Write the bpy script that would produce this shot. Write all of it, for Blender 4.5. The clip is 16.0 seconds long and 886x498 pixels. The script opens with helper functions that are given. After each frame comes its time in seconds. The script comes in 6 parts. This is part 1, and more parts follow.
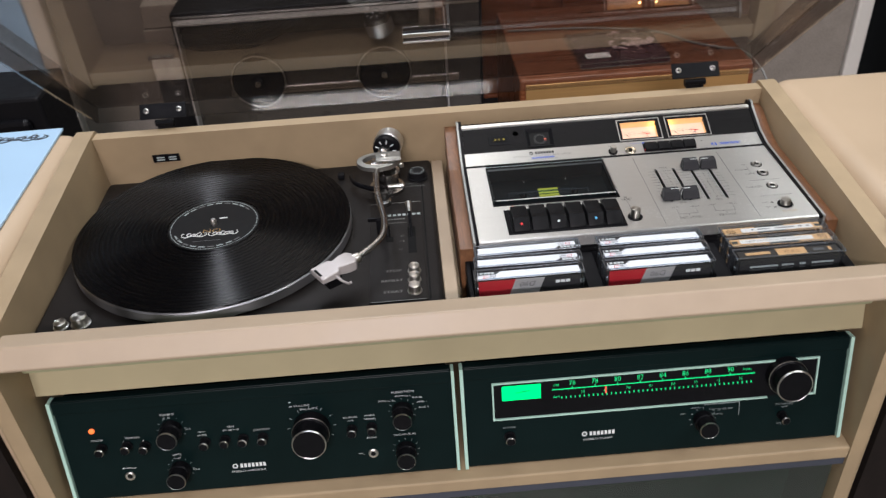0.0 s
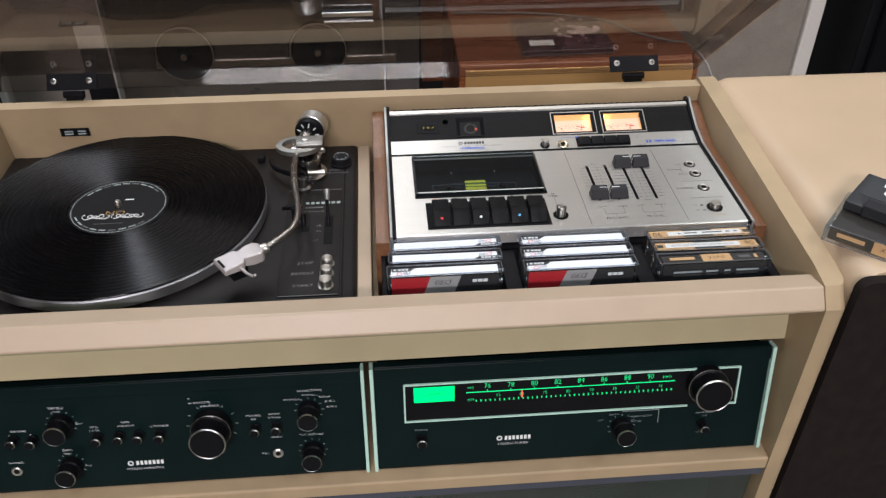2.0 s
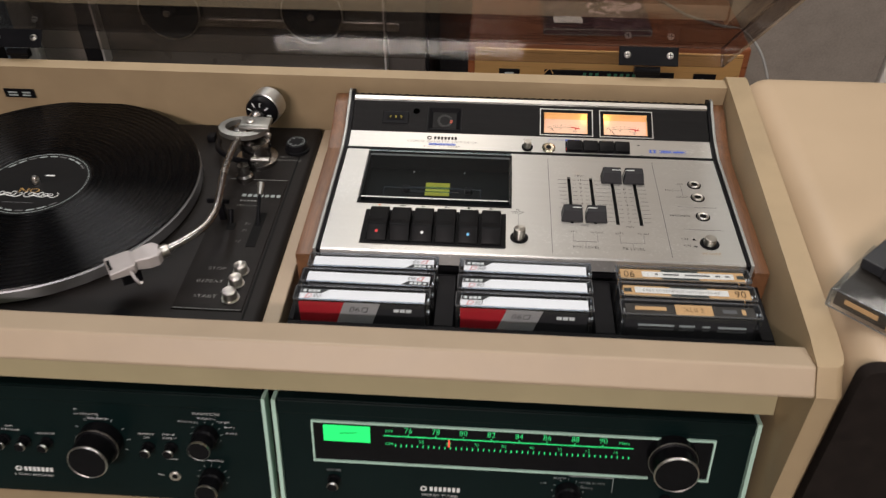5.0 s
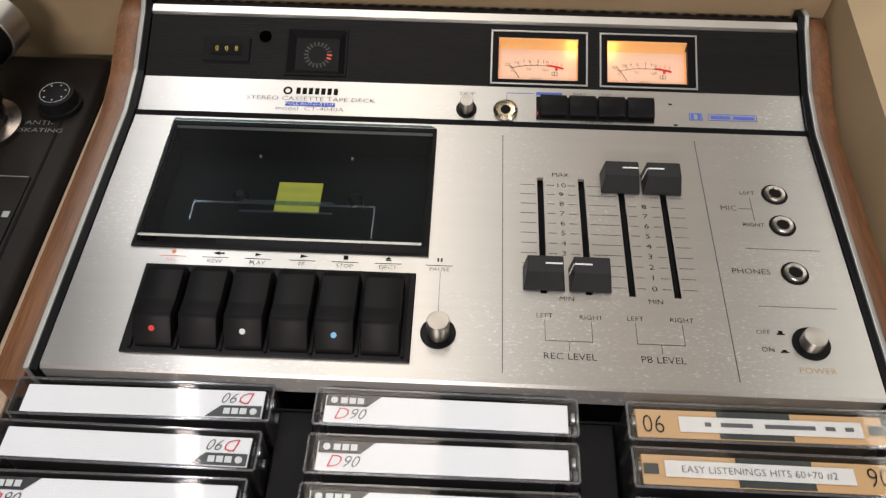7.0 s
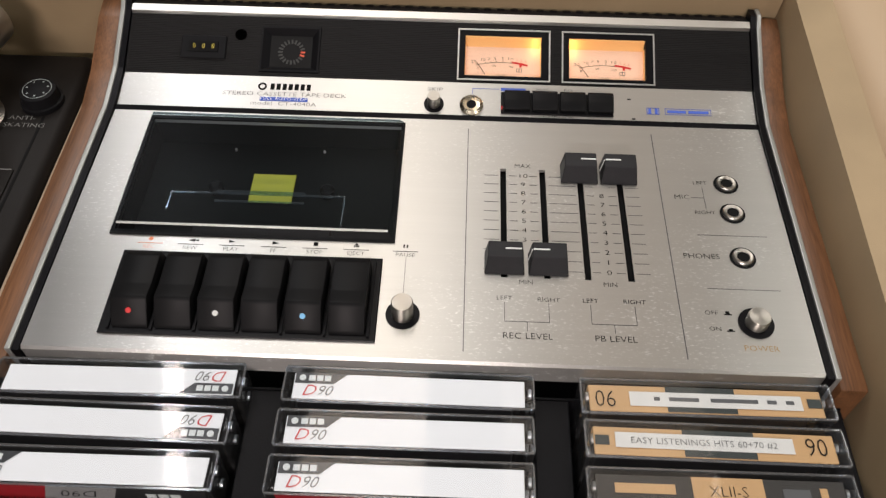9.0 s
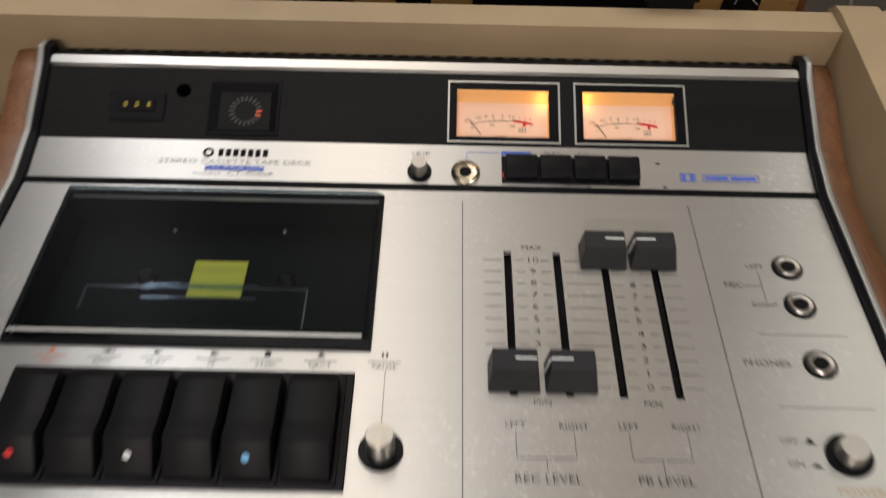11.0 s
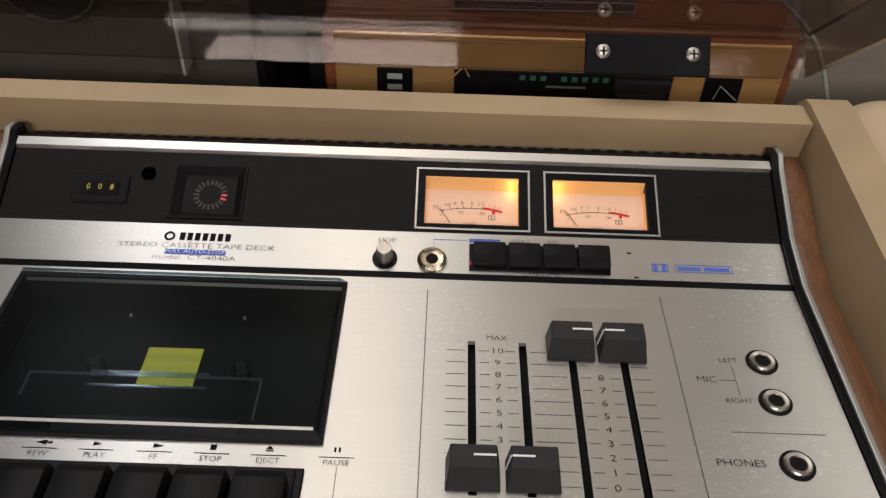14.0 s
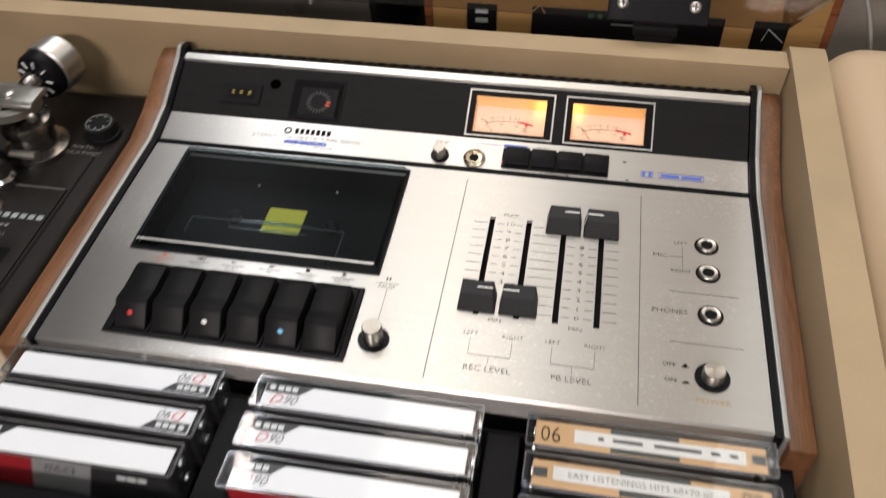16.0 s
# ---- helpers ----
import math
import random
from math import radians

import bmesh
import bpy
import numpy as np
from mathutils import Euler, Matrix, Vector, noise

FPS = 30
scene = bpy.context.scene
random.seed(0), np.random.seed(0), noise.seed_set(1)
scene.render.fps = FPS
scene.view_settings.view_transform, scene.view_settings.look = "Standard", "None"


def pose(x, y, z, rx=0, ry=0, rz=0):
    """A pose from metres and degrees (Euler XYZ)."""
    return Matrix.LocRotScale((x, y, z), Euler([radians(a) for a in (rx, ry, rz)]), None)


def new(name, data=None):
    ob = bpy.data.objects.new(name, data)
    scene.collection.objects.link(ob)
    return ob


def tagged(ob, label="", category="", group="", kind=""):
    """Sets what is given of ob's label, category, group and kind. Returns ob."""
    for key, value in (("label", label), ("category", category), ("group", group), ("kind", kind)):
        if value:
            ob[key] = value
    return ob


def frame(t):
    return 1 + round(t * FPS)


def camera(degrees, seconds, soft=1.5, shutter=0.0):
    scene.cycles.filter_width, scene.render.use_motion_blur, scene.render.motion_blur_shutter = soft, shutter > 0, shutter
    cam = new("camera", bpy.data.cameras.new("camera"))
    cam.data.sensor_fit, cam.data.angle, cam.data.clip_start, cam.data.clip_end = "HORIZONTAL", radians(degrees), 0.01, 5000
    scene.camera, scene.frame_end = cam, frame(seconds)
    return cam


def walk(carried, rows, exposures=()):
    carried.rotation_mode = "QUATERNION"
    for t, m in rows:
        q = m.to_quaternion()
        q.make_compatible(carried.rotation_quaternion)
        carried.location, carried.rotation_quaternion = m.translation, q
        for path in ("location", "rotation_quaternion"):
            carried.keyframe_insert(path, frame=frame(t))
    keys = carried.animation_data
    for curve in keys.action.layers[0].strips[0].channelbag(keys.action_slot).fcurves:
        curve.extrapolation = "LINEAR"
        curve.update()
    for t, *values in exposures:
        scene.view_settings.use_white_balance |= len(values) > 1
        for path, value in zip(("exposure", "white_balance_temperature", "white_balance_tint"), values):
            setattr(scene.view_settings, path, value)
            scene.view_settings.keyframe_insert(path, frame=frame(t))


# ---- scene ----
cam = camera(56.3, 16.0, soft=1.35, shutter=0.5)
METRES, EYE, TILT, LEAN, TURN = 1.083, 1.29, -35.5, 3.06, -3.65
ROWS = [
    (0.0, 0.0, 0.0, 0.0, 0.0, -0.0, -0.0),
    (0.5, -0.0105, 0.0083, -0.0018, -1.86, -0.09, 2.16),
    (1.0, 0.0026, 0.0177, 0.0064, -2.81, 0.04, 1.0),
    (1.5, 0.0218, 0.0266, 0.009, -3.07, -0.48, -1.1),
    (2.0, 0.0427, 0.0359, 0.0157, -2.59, -1.47, -2.05),
    (2.5, 0.0621, 0.0467, 0.0234, -1.73, -2.42, -2.45),
    (3.0, 0.0771, 0.0535, 0.0296, -1.01, -2.75, -3.55),
    (5.5, 0.1839, 0.2449, 0.1111, 4.88, -7.13, -6.79),
    (6.0, 0.1839, 0.3871, 0.1447, 3.3, -11.73, -6.46),
    (6.5, 0.1874, 0.4789, 0.1574, 3.34, -16.41, -6.71),
    (7.0, 0.1939, 0.5048, 0.1657, 3.25, -17.77, -6.18),
    (7.5, 0.1924, 0.4999, 0.1632, 2.21, -17.87, -5.47),
    (8.0, 0.1958, 0.4923, 0.1682, 1.82, -17.57, -5.76),
    (10.5, 0.2144, 0.4867, 0.1488, 3.81, -15.68, -7.2),
    (11.0, 0.2025, 0.5708, 0.1537, 1.45, -12.71, -5.81),
    (11.5, 0.1971, 0.6097, 0.1506, 0.06, -10.04, -5.39),
    (12.0, 0.1974, 0.6034, 0.1498, -0.43, -8.3, -6.03),
    (12.5, 0.2017, 0.5971, 0.1497, -0.32, -7.21, -6.42),
    (13.0, 0.2055, 0.5917, 0.1505, 0.12, -6.72, -6.48),
    (13.5, 0.2114, 0.5869, 0.1519, 0.74, -6.39, -6.53),
    (14.0, 0.2152, 0.5806, 0.1518, 1.32, -6.34, -6.55),
    (14.5, 0.2218, 0.5691, 0.1569, 2.38, -6.69, -6.4),
    (15.0, 0.2305, 0.5559, 0.1479, 4.08, -7.98, -6.86),
    (15.5, 0.2462, 0.5126, 0.1535, 6.95, -9.42, -7.85),
    (16.0, 0.2648, 0.463, 0.1579, 10.29, -12.69, -8.94),
]
walk(cam, [(t, pose(0, 0, EYE, TILT, LEAN, TURN) @ pose(METRES * x, METRES * y, METRES * z, 90 + pitch, roll, yaw)) for t, x, y, z, yaw, pitch, roll in ROWS],
     exposures=[(0.0, 0.0, 5960, 9), (3.2, 0.0, 5960, 9), (5.3, -0.38, 6600, 10), (8.0, -0.42, 6600, 10), (10.4, -0.45, 6600, 10), (11.2, -0.70, 6650, 10), (14.6, -0.68, 6650, 10), (16.0, -0.28, 6550, 10)])

# ---------------------------------------------------------------- world, ceiling lamps and added fills
world = bpy.data.worlds.new("world")
scene.world = world
world.use_nodes = True
world.node_tree.nodes["Background"].inputs[0].default_value = (0.9, 0.93, 1.0, 1)
world.node_tree.nodes["Background"].inputs[1].default_value = 0.05


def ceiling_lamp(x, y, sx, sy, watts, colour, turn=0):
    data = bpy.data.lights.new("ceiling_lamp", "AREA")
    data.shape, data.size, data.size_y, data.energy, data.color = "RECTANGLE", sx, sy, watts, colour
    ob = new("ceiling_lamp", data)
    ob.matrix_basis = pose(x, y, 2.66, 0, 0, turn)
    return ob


ceiling_lamp(0.0, 1.80, 0.36, 1.80, 22, (1.0, 0.955, 0.90))
# Added fill, no lamp known here: evens the brushed panel's right half.
ceiling_lamp(0.72, 1.95, 0.62, 1.60, 9.5, (1.0, 0.955, 0.90))
ceiling_lamp(-0.62, 1.95, 0.05, 1.2, 14, (0.98, 0.97, 1.0), 16)
# Assumed lamp, added to fill from the right rear.
ceiling_lamp(1.6, 2.0, 0.30, 1.2, 8, (1.0, 0.95, 0.88))
ceiling_lamp(-0.15, -0.25, 0.9, 0.14, 9, (0.92, 0.96, 1.0))
# Assumed lamp, added to fill from the right front.
ceiling_lamp(1.5, -0.3, 0.30, 1.2, 24, (1.0, 0.95, 0.90))
# Added pinkish fill behind the start viewpoint, for the front faces.
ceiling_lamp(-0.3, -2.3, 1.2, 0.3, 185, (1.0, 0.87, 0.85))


# ---------------------------------------------------------------- materials
def mat(name, colour, rough=0.5, metal=0.0, scale=60.0, vary=0.12, bump=0.0, bump_scale=900.0, stretch=(1, 1, 1), spec=0.5,
        emit=None, power=0.0, aniso=0.0, coat=0.0, sheen=0.0, rough_vary=0.08, ior=1.5):
    """A principled surface with large and fine variation of its colour and gloss, and fine relief."""
    m = bpy.data.materials.new(name)
    m.use_nodes = True
    nt = m.node_tree
    bsdf = nt.nodes["Principled BSDF"]
    bsdf.inputs["Roughness"].default_value, bsdf.inputs["Metallic"].default_value = rough, metal
    bsdf.inputs["Specular IOR Level"].default_value, bsdf.inputs["Coat Weight"].default_value = spec, coat
    bsdf.inputs["Sheen Weight"].default_value = sheen
    bsdf.inputs["Anisotropic"].default_value = aniso
    bsdf.inputs["IOR"].default_value = ior
    bsdf.inputs["Base Color"].default_value = (*colour, 1)
    co = nt.nodes.new("ShaderNodeTexCoord")
    mp = nt.nodes.new("ShaderNodeMapping")
    mp.inputs["Scale"].default_value = stretch
    nt.links.new(co.outputs["Object"], mp.inputs["Vector"])
    if vary > 0:
        big, fine = nt.nodes.new("ShaderNodeTexNoise"), nt.nodes.new("ShaderNodeTexNoise")
        big.inputs["Scale"].default_value, fine.inputs["Scale"].default_value = scale * 0.12, scale
        big.inputs["Detail"].default_value, fine.inputs["Detail"].default_value = 3, 5
        add = nt.nodes.new("ShaderNodeMath")
        add.operation = "ADD"
        ramp = nt.nodes.new("ShaderNodeMapRange")
        ramp.inputs["From Min"].default_value, ramp.inputs["From Max"].default_value = 0.6, 1.4
        ramp.inputs["To Min"].default_value, ramp.inputs["To Max"].default_value = 1 - vary, 1 + vary
        mul = nt.nodes.new("ShaderNodeVectorMath")
        mul.operation = "SCALE"
        mul.inputs[0].default_value = colour
        rr = nt.nodes.new("ShaderNodeMapRange")
        rr.inputs["From Min"].default_value, rr.inputs["From Max"].default_value = 0.6, 1.4
        rr.inputs["To Min"].default_value, rr.inputs["To Max"].default_value = max(0.02, rough - rough_vary), min(1, rough + rough_vary)
        for tex in (big, fine):
            nt.links.new(mp.outputs[0], tex.inputs["Vector"])
        nt.links.new(big.outputs[0], add.inputs[0])
        nt.links.new(fine.outputs[0], add.inputs[1])
        nt.links.new(add.outputs[0], ramp.inputs["Value"])
        nt.links.new(add.outputs[0], rr.inputs["Value"])
        nt.links.new(ramp.outputs[0], mul.inputs["Scale"])
        nt.links.new(mul.outputs[0], bsdf.inputs["Base Color"])
        nt.links.new(rr.outputs[0], bsdf.inputs["Roughness"])
    if bump > 0:
        tex, bn = nt.nodes.new("ShaderNodeTexNoise"), nt.nodes.new("ShaderNodeBump")
        tex.inputs["Scale"].default_value, tex.inputs["Detail"].default_value = bump_scale, 3
        bn.inputs["Strength"].default_value, bn.inputs["Distance"].default_value = bump, 0.0006
        nt.links.new(mp.outputs[0], tex.inputs["Vector"])
        nt.links.new(tex.outputs[0], bn.inputs["Height"])
        nt.links.new(bn.outputs[0], bsdf.inputs["Normal"])
    if emit:
        bsdf.inputs["Emission Color"].default_value, bsdf.inputs["Emission Strength"].default_value = (*emit, 1), power
    return m


def clear(name, tint, gloss=0.04, ior=1.49, haze=0.0):
    """A thin clear sheet: tinted see-through, with gloss that grows towards grazing angles."""
    m = bpy.data.materials.new(name)
    m.use_nodes = True
    nt = m.node_tree
    nt.nodes.remove(nt.nodes["Principled BSDF"])
    out = nt.nodes["Material Output"]
    see, shine, mix, lw, pw, rg = (nt.nodes.new(k) for k in ("ShaderNodeBsdfTransparent", "ShaderNodeBsdfGlossy", "ShaderNodeMixShader", "ShaderNodeLayerWeight", "ShaderNodeMath", "ShaderNodeMapRange"))
    see.inputs[0].default_value = (*tint, 1)
    shine.inputs["Roughness"].default_value = gloss
    lw.inputs["Blend"].default_value = 0.5
    pw.operation, pw.inputs[1].default_value = "POWER", 4.5
    rg.inputs["To Min"].default_value, rg.inputs["To Max"].default_value = ((ior - 1) / (ior + 1)) ** 2, 0.9
    nt.links.new(lw.outputs["Facing"], pw.inputs[0])
    nt.links.new(pw.outputs[0], rg.inputs["Value"])
    nt.links.new(rg.outputs[0], mix.inputs[0])
    nt.links.new(see.outputs[0], mix.inputs[1])
    nt.links.new(shine.outputs[0], mix.inputs[2])
    last = mix
    if haze > 0:
        dust, mix2, tex, rng = (nt.nodes.new(k) for k in ("ShaderNodeBsdfDiffuse", "ShaderNodeMixShader", "ShaderNodeTexNoise", "ShaderNodeMapRange"))
        dust.inputs[0].default_value = (0.5, 0.48, 0.46, 1)
        tex.inputs["Scale"].default_value, tex.inputs["Detail"].default_value = 9, 6
        rng.inputs["To Min"].default_value, rng.inputs["To Max"].default_value = haze * 0.4, haze * 1.6
        nt.links.new(tex.outputs[0], rng.inputs["Value"])
        nt.links.new(rng.outputs[0], mix2.inputs[0])
        nt.links.new(mix.outputs[0], mix2.inputs[1])
        nt.links.new(dust.outputs[0], mix2.inputs[2])
        last = mix2
    nt.links.new(last.outputs[0], out.inputs["Surface"])
    return m


def brushed(name, colour, rough=0.3, aniso=0.75, flecks=0.0):
    """Brushed aluminium: the brush runs along x, so the highlight spreads along y (the u of the surface map)."""
    m = mat(name, colour, rough, 1.0, scale=40, vary=0.03, stretch=(0.6, 40, 40), aniso=aniso, rough_vary=0.012)
    nt = m.node_tree
    bsdf = nt.nodes["Principled BSDF"]
    tg = nt.nodes.new("ShaderNodeTangent")
    tg.direction_type, tg.uv_map = "UV_MAP", "map"
    nt.links.new(tg.outputs[0], bsdf.inputs["Tangent"])
    if flecks > 0:
        co, mp, tex, rng, mx = (nt.nodes.new(k) for k in ("ShaderNodeTexCoord", "ShaderNodeMapping", "ShaderNodeTexNoise", "ShaderNodeMapRange", "ShaderNodeMixShader"))
        spot, tex2, mul = nt.nodes.new("ShaderNodeBsdfDiffuse"), nt.nodes.new("ShaderNodeTexNoise"), nt.nodes.new("ShaderNodeMath")
        mp.inputs["Scale"].default_value = (1, 2.6, 1)
        tex.inputs["Scale"].default_value, tex.inputs["Detail"].default_value = 470, 4
        tex2.inputs["Scale"].default_value, tex2.inputs["Detail"].default_value = 13, 3
        patch = nt.nodes.new("ShaderNodeMapRange")
        patch.inputs["From Min"].default_value, patch.inputs["From Max"].default_value = 0.46, 0.66
        nt.links.new(tex2.outputs[0], patch.inputs["Value"])
        rng.inputs["From Min"].default_value, rng.inputs["From Max"].default_value = 0.58, 0.70
        rng.inputs["To Max"].default_value = flecks
        mul.operation = "MULTIPLY"
        spot.inputs[0].default_value = (0.85, 0.85, 0.82, 1)
        nt.links.new(co.outputs["Object"], mp.inputs["Vector"])
        nt.links.new(mp.outputs[0], tex.inputs["Vector"])
        nt.links.new(co.outputs["Object"], tex2.inputs["Vector"])
        nt.links.new(tex.outputs[0], rng.inputs["Value"])
        nt.links.new(rng.outputs[0], mul.inputs[0])
        nt.links.new(patch.outputs[0], mul.inputs[1])
        nt.links.new(mul.outputs[0], mx.inputs[0])
        nt.links.new(bsdf.outputs[0], mx.inputs[1])
        nt.links.new(spot.outputs[0], mx.inputs[2])
        nt.links.new(mx.outputs[0], nt.nodes["Material Output"].inputs["Surface"])
    return m


def ringed(name, colour, rough, metal, aniso, scale, swing=0.07, ior=1.5):
    """A turned or grooved disc: rings round z, the highlight spread along the radius."""
    m = mat(name, colour, rough, metal, vary=0.0, aniso=aniso, ior=ior)
    nt = m.node_tree
    bsdf = nt.nodes["Principled BSDF"]
    tg = nt.nodes.new("ShaderNodeTangent")
    tg.direction_type, tg.axis = "RADIAL", "Z"
    nt.links.new(tg.outputs[0], bsdf.inputs["Tangent"])
    bsdf.inputs["Anisotropic Rotation"].default_value = 0.25
    co, wave, rng = (nt.nodes.new(k) for k in ("ShaderNodeTexCoord", "ShaderNodeTexWave", "ShaderNodeMapRange"))
    wave.wave_type, wave.rings_direction = "RINGS", "Z"
    wave.inputs["Scale"].default_value, wave.inputs["Distortion"].default_value = scale, 1.5
    wave.inputs["Detail"].default_value, wave.inputs["Detail Scale"].default_value = 3, 3
    rng.inputs["To Min"].default_value, rng.inputs["To Max"].default_value = rough - swing, rough + swing
    nt.links.new(co.outputs["Object"], wave.inputs["Vector"])
    nt.links.new(wave.outputs["Fac"], rng.inputs["Value"])
    nt.links.new(rng.outputs[0], bsdf.inputs["Roughness"])
    return m


CREAM = mat("cream_vinyl", (0.365, 0.272, 0.160), 0.50, scale=25, vary=0.15, bump=0.25, bump_scale=1500)
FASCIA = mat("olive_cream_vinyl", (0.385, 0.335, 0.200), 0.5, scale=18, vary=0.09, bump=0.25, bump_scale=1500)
BUTTON = mat("turned_button_steel", (0.27, 0.262, 0.24), 0.33, 1.0, scale=300, vary=0.1)
ARM_STEEL = mat("dull_chrome", (0.40, 0.385, 0.37), 0.24, 1.0, scale=120, vary=0.08)
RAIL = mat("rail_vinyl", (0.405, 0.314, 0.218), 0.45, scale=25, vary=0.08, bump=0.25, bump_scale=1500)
# Cream vinyl with the rail's greenish shade put into its colour.
RAIL_SHADE = mat("greenish_shaded_vinyl", (0.31, 0.315, 0.185), 0.5, scale=18, vary=0.10, bump=0.25, bump_scale=1500)
CREAM_TOP = mat("cream_laminate", (0.50, 0.375, 0.245), 0.44, scale=14, vary=0.06, bump=0.12, bump_scale=1200)
WOOD = mat("walnut_veneer", (0.145, 0.064, 0.027), 0.42, scale=130, vary=0.6, stretch=(9, 0.5, 9), bump=0.15, bump_scale=300)
WOOD_RED = mat("mahogany_veneer", (0.19, 0.062, 0.024), 0.3, scale=40, vary=0.4, stretch=(0.5, 7, 7), coat=0.3)
SILVER = brushed("brushed_aluminium", (0.545, 0.54, 0.515), 0.41, 0.8, 0.70)
SILVER_PLAIN = mat("satin_aluminium", (0.66, 0.66, 0.64), 0.34, 1.0, vary=0.0)
CHROME = mat("polished_steel", (0.66, 0.64, 0.60), 0.32, 1.0, scale=300, vary=0.04)
BLACK = mat("black_plastic", (0.005, 0.005, 0.006), 0.36, ior=1.2, spec=0.5, scale=120, vary=0.25, bump=0.05)
BLACK_SOFT = mat("matt_black_plastic", (0.007, 0.007, 0.008), 0.55, ior=1.2, spec=0.5, scale=90, vary=0.2, bump=0.1)
BLACK_RIB = mat("ribbed_black_vinyl", (0.010, 0.0098, 0.0098), 0.5, ior=1.2, spec=0.5, scale=160, vary=0.3, stretch=(0.1, 6, 6), bump=0.2, bump_scale=500)
KEY = mat("key_plastic", (0.0080, 0.0080, 0.0085), 0.40, ior=1.18, spec=0.5, scale=80, vary=0.25)
SLIDER = mat("dark_grey_plastic", (0.021, 0.021, 0.023), 0.5, spec=0.2, scale=200, vary=0.15, bump=0.1)
PLINTH = mat("charcoal_plinth_plastic", (0.0115, 0.0098, 0.009), 0.50, ior=1.25, spec=0.5, scale=150, vary=0.12, bump=0.2, bump_scale=2200)
GREENBLACK = mat("dark_panel_paint", (0.0030, 0.0090, 0.0090), 0.33, ior=1.2, spec=0.5, scale=30, vary=0.15)
MINT = mat("mint_edge_strip", (0.42, 0.62, 0.52), 0.4, scale=80, vary=0.08)
WHITE_INK = mat("white_print", (0.72, 0.74, 0.72), 0.6, vary=0.0)
GREY_INK = mat("grey_print", (0.32, 0.36, 0.35), 0.6, vary=0.0)
DIM_INK = mat("mid_grey_print", (0.19, 0.19, 0.18), 0.6, vary=0.0)
BLACK_INK = mat("black_print", (0.008, 0.008, 0.008), 0.8, spec=0.1, vary=0.0)
GREY_LINE = mat("thin_grey_print", (0.10, 0.10, 0.10), 0.5, vary=0.0)
BLUE_INK = mat("blue_print", (0.05, 0.11, 0.50), 0.5, vary=0.0)
RED_INK = mat("red_print", (0.62, 0.012, 0.012), 0.5, vary=0.0)
ORANGE_INK = mat("orange_print", (0.72, 0.20, 0.08), 0.5, vary=0.0)
GOLD_INK = mat("gold_print", (0.42, 0.25, 0.07), 0.45, vary=0.0)
CYAN_DOT = mat("blue_dot_paint", (0.10, 0.42, 0.72), 0.4, vary=0.0)
VINYL = ringed("pressed_vinyl", (0.0015, 0.0015, 0.0018), 0.28, 0.0, 1.0, 60, 0.03, 1.27)
PLATTER = ringed("turned_platter_rim", (0.36, 0.36, 0.37), 0.46, 1.0, 0.3, 20)
TURNED = ringed("turned_steel_face", (0.46, 0.44, 0.40), 0.34, 1.0, 0.85, 260, 0.05)
LABEL = mat("black_record_label", (0.009, 0.0088, 0.009), 0.42, ior=1.2, scale=100, vary=0.1)
CARD = mat("white_inlay_card", (0.90, 0.90, 0.90), 0.5, scale=30, vary=0.03)
CARD_GOLD = mat("gold_inlay_card", (0.60, 0.36, 0.16), 0.45, scale=60, vary=0.08)
CARD_GREEN = mat("dark_green_inlay_card", (0.030, 0.038, 0.034), 0.4, scale=60, vary=0.15)
CARD_BROWN = mat("dark_brown_inlay_card", (0.030, 0.025, 0.020), 0.4, scale=60, vary=0.15)
VOID = mat("unlit_hole_black", (0.0006, 0.0006, 0.0006), 1.0, spec=0.0, vary=0.0)
DIM_RED = mat("dim_red_lamp", (0.4, 0.06, 0.03), 0.5, vary=0.0, emit=(1.0, 0.16, 0.06), power=0.30)
ARM_SATIN = mat("satin_arm_metal", (0.30, 0.295, 0.27), 0.40, 0.85, scale=150, vary=0.08)
CARD_DARK = mat("black_inlay_card", (0.02, 0.02, 0.022), 0.4, scale=60, vary=0.15)
PAPER = mat("handwritten_paper_label", (0.75, 0.73, 0.68), 0.7, scale=200, vary=0.08)
RED_CARD = mat("red_inlay_card", (0.38, 0.012, 0.02), 0.4, scale=30, vary=0.1)
YELLOW = mat("yellow_sticker", (0.62, 0.58, 0.03), 0.5, scale=50, vary=0.06)
CASE = clear("clear_polystyrene", (0.86, 0.90, 0.94), 0.04, 1.60, haze=0.012)
SMOKE = clear("smoked_acrylic", (0.63, 0.585, 0.55), 0.02, 1.31, haze=0.012)
SMOKE_EDGE = clear("smoked_acrylic_edge", (0.80, 0.77, 0.73), 0.03, 1.50, haze=0.008)
WINDOW = clear("dark_window_glass", (0.42, 0.49, 0.52), 0.28, 1.09)
PANE = clear("clear_pane", (0.94, 0.94, 0.92), 0.02, 1.45)
BAR = clear("clear_bar", (0.60, 0.76, 0.88), 0.10, 1.9, haze=0.06)
CASE_EDGE = clear("clear_case_edge", (0.62, 0.69, 0.76), 0.10, 1.9, haze=0.10)
SATIN_EDGE = mat("satin_edge_metal", (0.40, 0.41, 0.39), 0.48, 0.7, scale=60, vary=0.06)
DASH = mat("dim_grey_print", (0.035, 0.035, 0.033), 0.6, vary=0.0)
DOOR_GLASS = clear("green_door_glass", (0.30, 0.46, 0.40), 0.06, 1.4, haze=0.06)
GRILLE = mat("dark_brown_grille_cloth", (0.013, 0.0095, 0.008), 0.9, spec=0.15, scale=700, vary=0.4, bump=0.6, bump_scale=1400)
